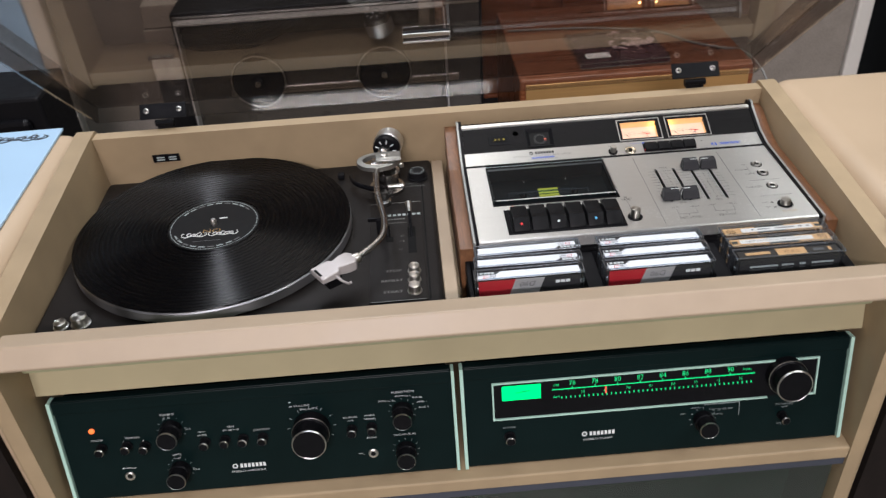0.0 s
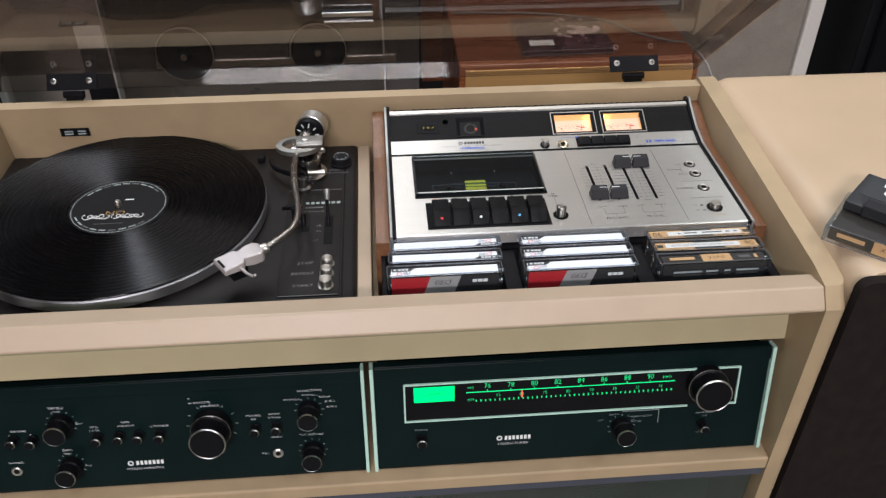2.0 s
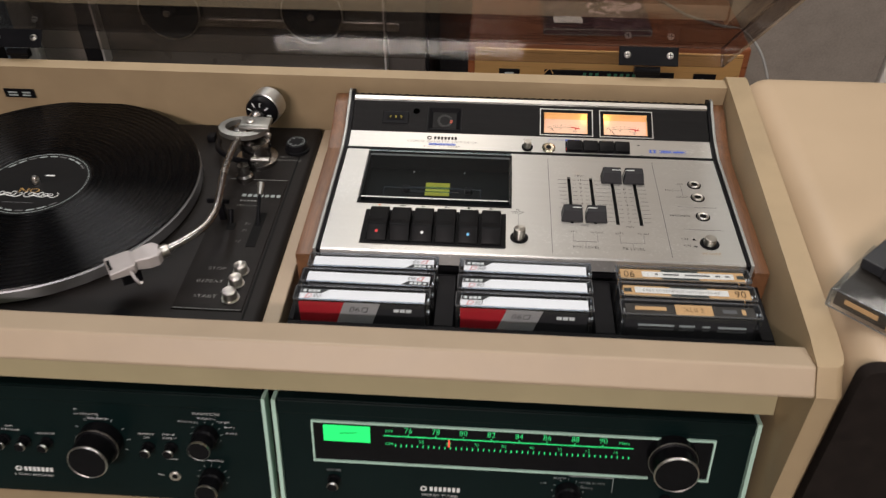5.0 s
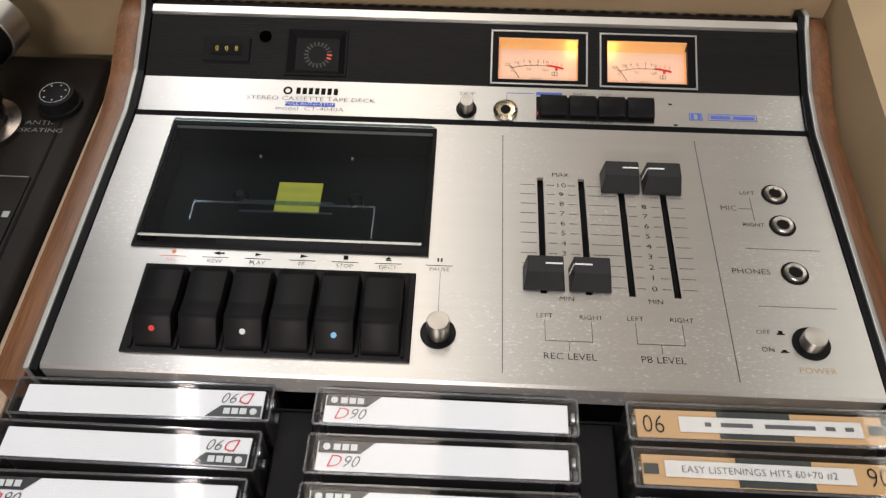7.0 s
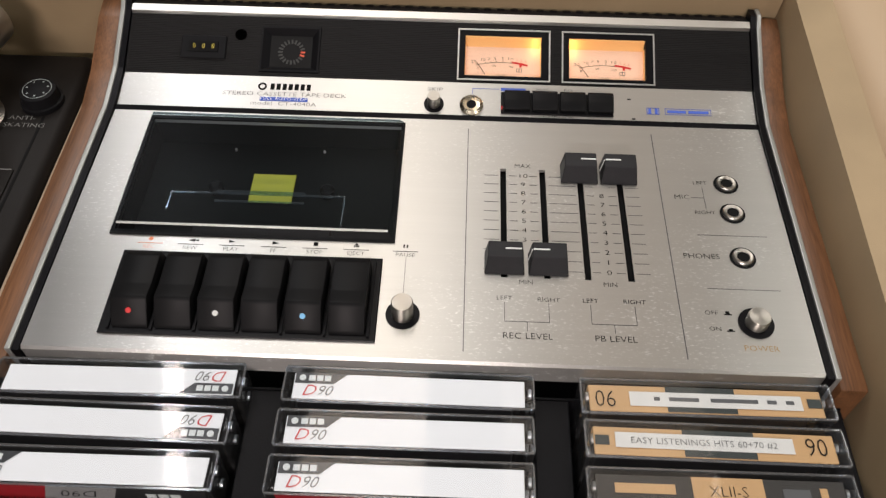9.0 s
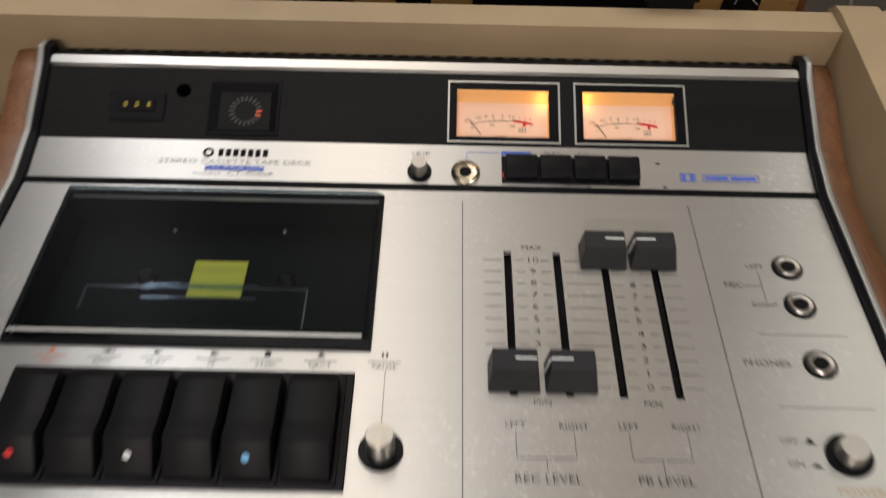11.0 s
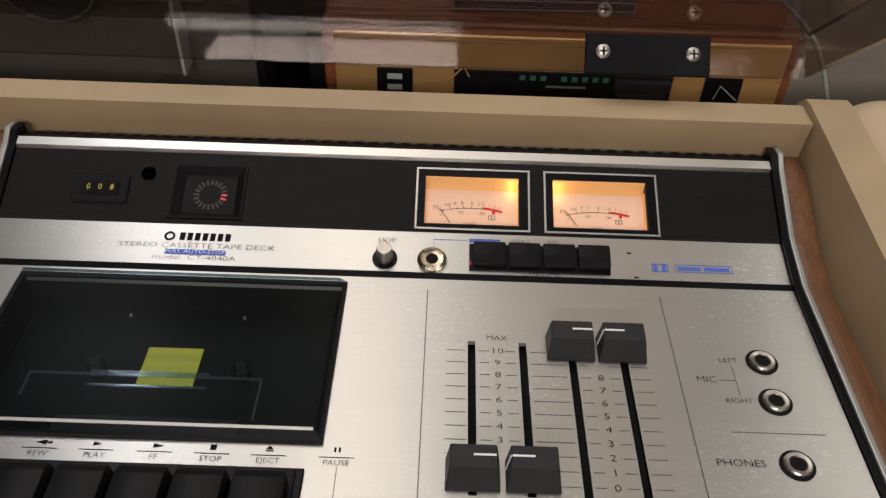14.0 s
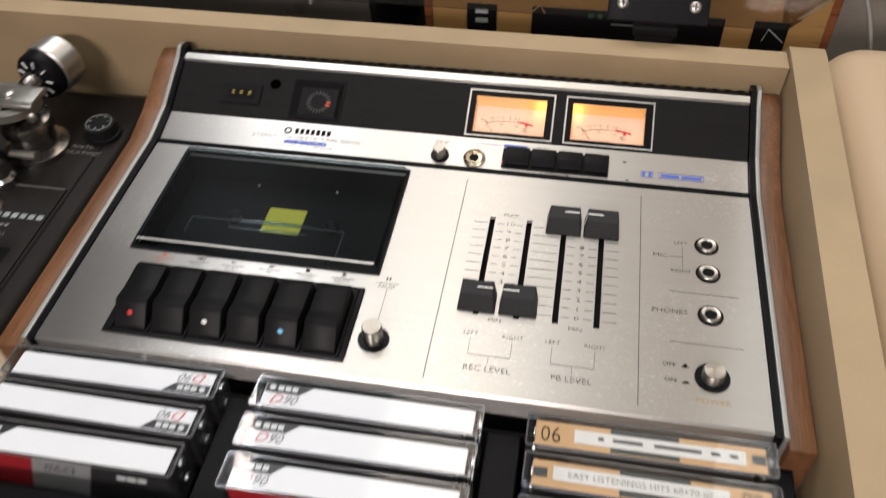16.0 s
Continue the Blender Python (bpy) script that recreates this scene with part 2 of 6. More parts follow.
CLOTH = mat("grey_beige_cloth", (0.27, 0.235, 0.20), 0.9, scale=260, vary=0.18, bump=0.5, bump_scale=900)
WALL = mat("grey_wall_paint", (0.22, 0.20, 0.18), 0.7, scale=6, vary=0.06, bump=0.1, bump_scale=60)
CEIL = mat("ceiling_paint", (0.16, 0.16, 0.16), 0.8, scale=5, vary=0.05)
FLOOR = mat("grey_floor_tile", (0.17, 0.185, 0.15), 0.35, scale=12, vary=0.15)
WHITE_TRIM = mat("white_trim_paint", (0.72, 0.68, 0.62), 0.5, scale=10, vary=0.05)
BLUE_CARD = mat("pale_blue_sleeve", (0.42, 0.60, 0.78), 0.35, scale=8, vary=0.07)
BLUE_WALL = mat("blue_grey_board", (0.36, 0.46, 0.56), 0.6, scale=6, vary=0.1)
GOLD_FACE = mat("gold_anodised_face", (0.60, 0.37, 0.15), 0.32, 0.6, scale=40, vary=0.1, stretch=(0.4, 20, 20))
METER_FACE = mat("lit_meter_face", (0.62, 0.47, 0.36), 0.6, vary=0.0, emit=(1.0, 0.43, 0.245), power=0.45)
GREEN_LIT = mat("green_meter_lamp", (0.02, 0.5, 0.15), 0.5, vary=0.0, emit=(0.0, 0.85, 0.14), power=1.0)
GREEN_DIM = mat("green_dial_ink", (0.02, 0.4, 0.12), 0.5, vary=0.0, emit=(0.02, 0.75, 0.20), power=0.95)
RED_LIT = mat("red_needle_lamp", (0.6, 0.05, 0.03), 0.5, vary=0.0, emit=(1.0, 0.10, 0.05), power=0.9)
ORANGE_LIT = mat("orange_lamp", (0.8, 0.2, 0.05), 0.4, vary=0.0, emit=(1.0, 0.14, 0.02), power=1.0)
TAPE_FACE = mat("grey_brown_machine_face", (0.060, 0.055, 0.052), 0.30, scale=20, vary=0.15)
YELLOW_INK = mat("yellow_counter_print", (0.70, 0.55, 0.08), 0.5, vary=0.0)
PURPLE = mat("dark_plum_cover_print", (0.07, 0.03, 0.04), 0.25, scale=45, vary=0.9)
LILAC = mat("pale_lilac_cover_print", (0.52, 0.38, 0.39), 0.3, scale=60, vary=0.5)


# ---------------------------------------------------------------- helpers for shapes
def base(ob):
    m = ob.matrix_basis.copy()
    while ob.parent:
        ob = ob.parent
        m = ob.matrix_basis @ m
    return m


def thing(name, m, label, category, group="", kind=""):
    ob = new(name)
    ob.empty_display_size = 0.02
    ob.matrix_basis = m
    return tagged(ob, label, category, group, kind)


def part(name, bm, material, parent, label="", local=True, smooth=False):
    """One mesh under a thing or a part. local: its points are in the thing's own frame, else in the world's."""
    if not local:
        bm.transform(base(parent).inverted())
    me = bpy.data.meshes.new(name)
    uv = bm.loops.layers.uv.new("map")
    for f in bm.faces:
        f.smooth = smooth
        for lp in f.loops:
            lp[uv].uv = (lp.vert.co.y + lp.vert.co.z, lp.vert.co.x)
    bm.to_mesh(me)
    bm.free()
    me.materials.append(material)
    ob = new(name, me)
    ob.parent = parent
    if smooth:
        me.set_sharp_from_angle(angle=radians(35))
    return tagged(ob, label)


def alone(name, bm, material, label, category, group="", kind="", smooth=False):
    ob = part(name, bm, material, None, label, True, smooth)
    return tagged(ob, label, category, group, kind)


def box(x0, x1, y0, y1, z0, z1, bevel=0.0, seg=2, bm=None, m=None):
    bm = bm or bmesh.new()
    mm = Matrix.Translation(((x0 + x1) / 2, (y0 + y1) / 2, (z0 + z1) / 2)) @ Matrix.Diagonal((abs(x1 - x0), abs(y1 - y0), abs(z1 - z0), 1))
    got = bmesh.ops.create_cube(bm, size=1, matrix=mm)
    if bevel > 0:
        edges = list({e for v in got["verts"] for e in v.link_edges})
        got = bmesh.ops.bevel(bm, geom=edges, offset=bevel, segments=seg, profile=0.5, affect="EDGES")
    if m is not None:
        bmesh.ops.transform(bm, matrix=m, verts=got["verts"])
    return bm


def prism(profile, x0, x1, bevel=0.0, bm=None):
    """A profile in (y, z) drawn out along x."""
    bm = bm or bmesh.new()
    a = [bm.verts.new((x0, y, z)) for y, z in profile]
    b = [bm.verts.new((x1, y, z)) for y, z in profile]
    n = len(profile)
    faces = [bm.faces.new(a), bm.faces.new(b[::-1])]
    for i in range(n):
        faces.append(bm.faces.new((a[i], b[i], b[(i + 1) % n], a[(i + 1) % n])))
    bmesh.ops.recalc_face_normals(bm, faces=faces)
    if bevel > 0:
        edges = list({e for f in faces for e in f.edges})
        bmesh.ops.bevel(bm, geom=edges, offset=bevel, segments=2, profile=0.5, affect="EDGES")
    return bm


def lathe(profile, m=None, seg=32, bm=None, closed=True):
    """A profile of (radius, height) turned round z, then placed by m."""
    bm = bm or bmesh.new()
    m = m or Matrix()
    rings = []
    for r, h in profile:
        rings.append([bm.verts.new(m @ Vector((r * math.cos(6.283185 * i / seg), r * math.sin(6.283185 * i / seg), h))) for i in range(seg)])
    faces = []
    for a, b in zip(rings, rings[1:]):
        for i in range(seg):
            faces.append(bm.faces.new((a[i], a[(i + 1) % seg], b[(i + 1) % seg], b[i])))
    if closed:
        faces.append(bm.faces.new(rings[0][::-1]))
        faces.append(bm.faces.new(rings[-1]))
    bmesh.ops.recalc_face_normals(bm, faces=faces)
    return bm


def tube(points, r, seg=12, bm=None):
    """A round rod along points; r is one radius or one for each point."""
    bm = bm or bmesh.new()
    pts = [Vector(p) for p in points]
    rs = r if isinstance(r, (list, tuple)) else [r] * len(pts)
    rings = []
    for i, p in enumerate(pts):
        d = (pts[min(i + 1, len(pts) - 1)] - pts[max(i - 1, 0)]).normalized()
        q = d.to_track_quat("Z", "Y").to_matrix()
        rings.append([bm.verts.new(p + q @ Vector((rs[i] * math.cos(6.283185 * k / seg), rs[i] * math.sin(6.283185 * k / seg), 0))) for k in range(seg)])
    faces = []
    for a, b in zip(rings, rings[1:]):
        for k in range(seg):
            faces.append(bm.faces.new((a[k], a[(k + 1) % seg], b[(k + 1) % seg], b[k])))
    faces += [bm.faces.new(rings[0][::-1]), bm.faces.new(rings[-1])]
    bmesh.ops.recalc_face_normals(bm, faces=faces)
    return bm


def curve_points(points, n=8):
    """Catmull-Rom points through the given ones."""
    p = [Vector(q) for q in points]
    p = [p[0]] + p + [p[-1]]
    out = []
    for i in range(1, len(p) - 2):
        for k in range(n):
            t = k / n
            out.append(0.5 * (2 * p[i] + (p[i + 1] - p[i - 1]) * t + (2 * p[i - 1] - 5 * p[i] + 4 * p[i + 1] - p[i + 2]) * t * t
                              + (3 * p[i] - p[i - 1] - 3 * p[i + 1] + p[i + 2]) * t ** 3))
    return out + [p[-2]]


def words(body, size, m, material, parent, name="lettering", wide=1.25, thin=0.0, slant=0.0):
    """Raised print of the built-in letters, centred at m in its xy plane."""
    cu = bpy.data.curves.new("letters", "FONT")
    cu.body, cu.size, cu.align_x, cu.align_y, cu.resolution_u, cu.offset = body, size, "CENTER", "CENTER", 2, thin - 0.014 * size
    tmp = bpy.data.objects.new("letters", cu)
    me = bpy.data.meshes.new_from_object(tmp)
    bpy.data.objects.remove(tmp)
    me.transform(m @ Matrix(((wide, slant, 0, 0), (0, 1, 0, 0), (0, 0, 1, 0), (0, 0, 0, 1))))
    me.materials.clear()
    me.materials.append(material)
    me.name = name
    ob = new(name, me)
    ob.parent = parent
    return ob


def mark(x0, x1, y0, y1, z, material, parent, name="printed_bar", h=0.00015, m=None, label=""):
    """A flat bar of print in the xy plane of m."""
    bm = box(x0, x1, y0, y1, z, z + h)
    if m is not None:
        bm.transform(m)
    return part(name, bm, material, parent, label)


def squiggle(m, width, height, strokes, material, parent, name="printed_script"):
    """A run of script that is drawn as one looping thin line."""
    n = strokes * 9
    pts = []
    for i in range(n + 1):
        a = i / n * strokes * 6.283185
        tall = height * (0.34 + 0.16 * math.sin(2.3 * a / 6.283185 + 0.6))
        pts.append(m @ Vector(((i / n - 0.5) * width - 0.42 * height * math.sin(a), tall * math.cos(a), 0)))
    return part(name, tube(pts, 0.045 * height, 5), material, parent)


# ---------------------------------------------------------------- room
# Unseen shell: dark walls and ceiling cut reflections, greenish floor tints the bounce.
alone("floor", box(-4, 4, -4, 6, -0.05, 0), FLOOR, "grey tiled showroom floor", "floor", kind="structure")
alone("ceiling", box(-4, 4, -4, 6, 2.7, 2.75), CEIL, "dark grey showroom ceiling, unseen", "ceiling", kind="structure")
alone("wall_north", box(-4, 4, 6, 6.1, 0, 2.7), WALL, "grey wall, unseen", "wall", kind="structure")
alone("wall_south", box(-4, 4, -4.1, -4, 0, 2.7), WALL, "grey wall, unseen", "wall", kind="structure")
alone("wall_west", box(-4.1, -4, -4, 6, 0, 2.7), WALL, "grey wall, unseen", "wall", kind="structure")
alone("wall_east", box(4, 4.1, -4, 6, 0, 2.7), WALL, "grey wall, unseen", "wall", kind="structure")

partition = thing("partition_screen", pose(0.1, 1.62, 0), "grey-beige cloth partition screen with white frame", "partition")
part("cloth_panel", box(-0.785, 0.813, -0.015, 0.015, 0.06, 1.32, 0.004), CLOTH, partition)
for x in (-0.81, 0.832):
    part("frame_post", box(x - 0.016, x + 0.016, -0.022, 0.022, 0.0, 1.36, 0.004), WHITE_TRIM, partition, "white painted frame post")
part("frame_rail", box(-0.79, 0.79, -0.02, 0.02, 1.32, 1.36, 0.004), WHITE_TRIM, partition, "white painted top rail")
part("frame_rail", box(-0.79, 0.79, -0.02, 0.02, 0.0, 0.06, 0.004), WHITE_TRIM, partition, "white painted bottom rail")


def tower(x, y, w, d, h, label):
    sp = thing("tower_speaker", pose(x, y, 0), label, "speaker", "tower speakers")
    part("cabinet", box(-w / 2, w / 2, 0, d, 0, h, 0.006), BLACK_SOFT, sp)
    part("grille", box(-w / 2 + 0.02, w / 2 - 0.02, -0.018, -0.001, 0.05, h - 0.03, 0.008), BLACK, sp, "black cloth grille")
    return sp


tower(1.225, 1.52, 0.46, 0.35, 1.15, "tall black floor speaker beside the cloth screen")
tower(-0.785, 1.21, 0.42, 0.12, 0.775, "low black floor speaker with black grille")
board = thing("display_board", pose(-1.1, 1.72, 0), "pale blue-grey display board behind the speaker", "board")
part("board", box(-0.35, 0.36, 0, 0.02, 0.02, 1.5, 0.004), BLUE_WALL, board)
part("foot", box(-0.3, 0.3, -0.1, 0.1, 0, 0.02, 0.004), BLACK_SOFT, board)

# ---------------------------------------------------------------- console cabinet
console = thing("stereo_console", pose(0.02, 0.76, 0), "cream vinyl stereo console with open smoked lid", "stereo console")


def cp(name, bm, material, label="", smooth=False, parent=None):
    return part(name, bm, material, parent or console, label, False, smooth)


SIDE = [(0.5648, 0.7875), (0.5646, 0.7915), (0.5780, 0.8092), (0.6035, 0.8140), (0.938, 0.8385), (0.946, 0.8375), (0.952, 0.8320), (0.954, 0.8240), (0.954, 0.10), (0.572, 0.10)]


def side_panel(x0, x1, outer):
    """A side of the console with a rounded front corner on its outer side."""
    bm = prism(SIDE, x0, x1)
    front = [e for e in bm.edges if all(abs(v.co.x - outer) < 1e-6 and v.co.y < 0.5785 for v in e.verts)]
    bmesh.ops.bevel(bm, geom=front, offset=0.0075, segments=4, profile=0.5, affect="EDGES")
    return cp("side_panel", bm, CREAM, smooth=True)


side_panel(0.4335, 0.4540, 0.4540)
side_panel(-0.4180, -0.3965, -0.4180)
cp("rear_panel", prism([(0.9285, 0.8340), (0.9455, 0.8340), (0.9495, 0.10), (0.9455, 0.10), (0.9455, 0.722)], -0.396, 0.433), CREAM)
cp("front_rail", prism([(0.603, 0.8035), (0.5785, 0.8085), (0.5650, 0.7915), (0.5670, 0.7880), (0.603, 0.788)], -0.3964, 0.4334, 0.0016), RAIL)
# The shade band under the rail is this wall's darker green colour.
cp("inner_wall", box(-0.396, 0.433, 0.6040, 0.6140, 0.7520, 0.7878, 0.002), RAIL_SHADE)
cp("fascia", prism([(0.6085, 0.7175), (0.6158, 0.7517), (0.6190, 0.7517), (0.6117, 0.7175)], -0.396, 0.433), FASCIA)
cp("bay_floor", box(-0.396, 0.433, 0.6215, 0.9450, 0.710, 0.7218), CREAM)
cp("divider", box(0.0158, 0.0298, 0.6210, 0.9340, 0.7225, 0.7657, 0.0012), RAIL)
cp("shelf", box(-0.396, 0.433, 0.567, 0.926, 0.5690, 0.5862, 0.0020), CREAM)
cp("lower_frame", box(-0.396, 0.433, 0.570, 0.590, 0.556, 0.5685, 0.001), mat("slate_strip", (0.05, 0.055, 0.075), 0.5), "dark slate strip under the shelf")
cp("glass_door", prism([(0.578, 0.5555), (0.578, 0.14), (0.583, 0.14), (0.583, 0.5555)], -0.390, 0.427), DOOR_GLASS, "green tinted glass door")
cp("compartment_back", box(-0.396, 0.433, 0.66, 0.67, 0.13, 0.5560), mat("green_grey_lining", (0.13, 0.20, 0.165), 0.6, scale=12, vary=0.15))
cp("plinth", box(-0.396, 0.433, 0.585, 0.926, 0.10, 0.13), CREAM)
cp("base", box(-0.37, 0.41, 0.60, 0.92, 0.0, 0.10, 0.004), BLACK_SOFT)
badge = cp("badge", box(-0.331, -0.2975, 0.9310, 0.9325, 0.7950, 0.8055, 0.0006), BLACK, "small black plate with pale print")
for k, (x, w) in enumerate(((-0.321, 0.010), (-0.306, 0.009))):
    for z in (0.8018, 0.7985):
        cp("printed_bar", box(x - w / 2, x + w / 2, 0.9304, 0.9309, z - 0.0009, z + 0.0007), GREY_INK, parent=badge)

# lid: hinge edge, panel base and the two directions across it
HY, HZ, PHI, FLANGE, TALL = 0.950, 0.8455, 139.0, 0.0190, 0.37
UP = Vector((0, math.cos(radians(PHI)), math.sin(radians(PHI))))
IN = Vector((0, -math.sin(radians(PHI)), math.cos(radians(PHI))))
FOOT = Vector((0, HY, HZ)) - IN * FLANGE
X0, X1 = -0.392, 0.430


def slab(a, u, v, w, bevel=0.0):
    """A slab with one corner at a and the three edges u, v, w."""
    bm = bmesh.new()
    got = bmesh.ops.create_cube(bm, size=1, matrix=Matrix.Translation((0.5, 0.5, 0.5)))
    a, u, v, w = Vector(a), Vector(u), Vector(v), Vector(w)
    for p in got["verts"]:
        x, y, z = p.co
        p.co = a + u * x + v * y + w * z
    bmesh.ops.recalc_face_normals(bm, faces=bm.faces)
    if bevel:
        bmesh.ops.bevel(bm, geom=list(bm.edges), offset=bevel, segments=2, profile=0.5, affect="EDGES")
    return bm


AX = Vector((1, 0, 0))
lid = cp("lid", slab(FOOT + AX * X0, AX * (X1 - X0), UP * TALL, -IN * 0.0035), SMOKE, "open smoked acrylic lid")
lid.visible_shadow = False
for name, bm in (("rear_flange", slab(FOOT + AX * X0, AX * (X1 - X0), IN * FLANGE, UP * 0.0035)),
                 ("side_flange", slab(FOOT + AX * X0 + UP * 0.0036, AX * 0.0035, UP * (TALL - 0.004), IN * FLANGE)),
                 ("side_flange", slab(FOOT + AX * (X1 - 0.0035) + UP * 0.0036, AX * 0.0035, UP * (TALL - 0.004), IN * FLANGE))):
    fl = cp(name, bm, SMOKE_EDGE if name == "rear_flange" else SMOKE, parent=lid)
    fl.visible_shadow = False
for xa, xb in ((-0.338, -0.281), (0.324, 0.384)):
    plate = cp("hinge", slab(FOOT + AX * xa + UP * 0.0036 + IN * 0.001, AX * (xb - xa), IN * (FLANGE + 0.0005), UP * 0.0018, 0.0006), BLACK, "black hinge plate with two screws", parent=lid)
    bm = tube([(xa + 0.017, HY - 0.001, HZ - 0.005), (xb - 0.017, HY - 0.001, HZ - 0.005)], 0.0042)
    box(xa + 0.019, xb - 0.019, HY - 0.004, HY + 0.006, 0.8335, HZ - 0.004, bm=bm)
    cp("hinge_barrel", bm, BLACK, parent=lid)
    for xs in (xa + 0.0085, xb - 0.0085):
        c = FOOT + AX * xs + UP * 0.0055 + IN * (FLANGE * 0.52)
        rot = Matrix.Translation(c) @ UP.to_track_quat("Z", "Y").to_matrix().to_4x4()
        bm = lathe([(0.0036, 0), (0.0034, 0.0010), (0.0022, 0.0016), (0.0008, 0.0018)], rot, 16)
        cp("screw", bm, CHROME, parent=lid)
        bm = box(-0.0020, 0.0020, -0.0004, 0.0004, 0.0014, 0.00195, m=rot)
        box(-0.0004, 0.0004, -0.0020, 0.0020, 0.0014, 0.00197, bm=bm, m=rot)
        cp("screw_slot", bm, BLACK_INK, parent=lid)

# the bright-edged slot plate in the middle of the lid
plate = cp("slot_plate", slab(FOOT + AX * -0.0055 + UP * 0.160 + IN * 0.0002, AX * 0.0478, UP * 0.0265, IN * 0.0030, 0.0008), BLACK, "black slot plate with bright edges", parent=lid)
for a, b in ((0.1595, 0.0022), (0.1760, 0.0105)):
    cp("bright_edge", slab(FOOT + AX * -0.0060 + UP * a + IN * 0.0033, AX * 0.0488, UP * b, IN * 0.0008), SILVER_PLAIN, parent=lid)

# ---------------------------------------------------------------- amplifier and tuner
SLANT = -11.76
PY, PZ = 0.6066, 0.7107


def fm(x, v, y=0.0):
    """The local frame of a front panel at (x, v): xy in the panel, z towards the viewer."""
    return Matrix.Translation((x, y, v)) @ pose(0, 0, 0, 90)


def knob(p, x, v, r, h, skirt=True, name="knob", ticks=9):
    k = part(name, lathe([(r * (1.12 if skirt else 1.0), 0.0006), (r * (1.12 if skirt else 1.0), h * 0.38), (r, h * 0.45), (r, h - 0.0012), (r * 0.93, h)], fm(x, v), 36), BLACK, p, "black knob with bright edge rings", smooth=True)
    part("ring", lathe([(r * 1.003, h - 0.0016), (r * 1.018, h - 0.0012), (r * 1.016, h - 0.0007), (r * 0.965, h + 0.0003), (r * 0.945, h + 0.0001)], fm(x, v), 36, closed=False), CHROME, k, "bright ring", smooth=True)
    if skirt and r > 0.012:
        part("ring", lathe([(r * 1.12, h * 0.37), (r * 1.132, h * 0.385), (r * 1.12, h * 0.40), (r * 1.10, h * 0.405)], fm(x, v), 36, closed=False), BUTTON, k, "bright ring", smooth=True)
    for i in range(ticks):
        a = radians(210 - i * 30)
        q = fm(x, v) @ pose(0, 0, 0, 0, 0, math.degrees(a))
        mark(r * 1.28, r * 1.48, -0.00022, 0.00022, 0.0001, GREY_INK, p, "scale_tick", m=q)
    return k


def button(p, x, v, r=0.0045, h=0.011):
    b = part("push_button", lathe([(r * 1.25, 0.0003), (r * 1.25, 0.0022), (r, 0.0024), (r, h - 0.0006), (r * 0.85, h)], fm(x, v), 24), BLACK, p, "black push button with bright rim", smooth=True)
    part("rim", lathe([(r * 1.01, h - 0.0014), (r * 1.04, h - 0.0008), (r * 0.9, h + 0.0001)], fm(x, v), 24, closed=False), CHROME, b, smooth=True)
    return b


def jack(p, x, v):
    j = part("jack", lathe([(0.0052, 0.0002), (0.0052, 0.0016), (0.0040, 0.0022), (0.0028, 0.0018)], fm(x, v), 24), CHROME, p, "chrome jack socket", smooth=True)
    part("hole", lathe([(0.0027, 0.0004), (0.0027, 0.0019)], fm(x, v), 16), BLACK_INK, j)
    return j


def blocks(p, m, x0, x1, y0, y1, n, material, name="maker_mark"):
    """A row of n small blocks in place of a maker's letters."""
    step = (x1 - x0) / n
    for k in range(n):
        mark(x0 + k * step, x0 + (k + 0.66) * step, y0, y1, 0.0001, material, p, name, 0.0002, m)


def logo(p, m, width, material, x=0.0, y=0.0):
    """The maker's mark as a ring and a row of plain bars."""
    h = width * 0.13
    part("maker_mark", lathe([(h * 0.62, 0.0001), (h * 0.62, 0.0003), (h * 0.36, 0.0003), (h * 0.36, 0.0001)], m @ Matrix.Translation((x - width * 0.42, y, 0)), 20, closed=False), material, p)
    blocks(p, m, x - width * 0.27, x + width * 0.5, y - h * 0.5, y + h * 0.5, 7, material)


amp = thing("amplifier", pose(-0.184, PY, PZ, SLANT), "dark green-black stereo amplifier set in the console", "amplifier")
ax = 0.184
part("front_panel", box(-0.384 + ax, 0.0145 + ax, 0.0, 0.010, -0.1240, -0.0005, 0.0012), GREENBLACK, amp)
part("top_lip", box(-0.384 + ax, 0.0145 + ax, -0.0022, -0.0001, -0.0150, -0.0010, 0.0010), GREENBLACK, amp)
part("chassis", box(-0.380 + ax, 0.011 + ax, 0.011, 0.20, -0.1235, -0.006, 0.001), BLACK_SOFT, amp)
part("edge_strip", box(-0.3880 + ax, -0.3845 + ax, -0.003, 0.010, -0.1240, -0.001), MINT, amp, "pale mint edge strip")
part("edge_strip", box(0.0150 + ax, 0.0180 + ax, -0.003, 0.010, -0.1240, -0.001), MINT, amp, "pale mint edge strip")
lamp = part("power_lamp", lathe([(0.0030, 0.0002), (0.0030, 0.0014), (0.0018, 0.0024)], fm(-0.3516 + ax, -0.0383), 20), ORANGE_LIT, amp, "lit orange power lamp", smooth=True)
for x, v in ((-0.346, -0.0595), (-0.320, -0.0590), (-0.302, -0.0605), (-0.241, -0.0620), (-0.2205, -0.0615), (-0.202, -0.0620), (-0.182, -0.0625), (-0.0905, -0.0620), (-0.0700, -0.0612)):
    button(amp, x + ax, v)
knob(amp, -0.272 + ax, -0.0438, 0.0100, 0.022)
knob(amp, -0.272 + ax, -0.0940, 0.0095, 0.022)
knob(amp, -0.131 + ax, -0.0555, 0.0170, 0.031)
knob(amp, -0.037 + ax, -0.0445, 0.0096, 0.022)
knob(amp, -0.037 + ax, -0.0935, 0.0096, 0.022)
jack(amp, -0.325 + ax, -0.0970)
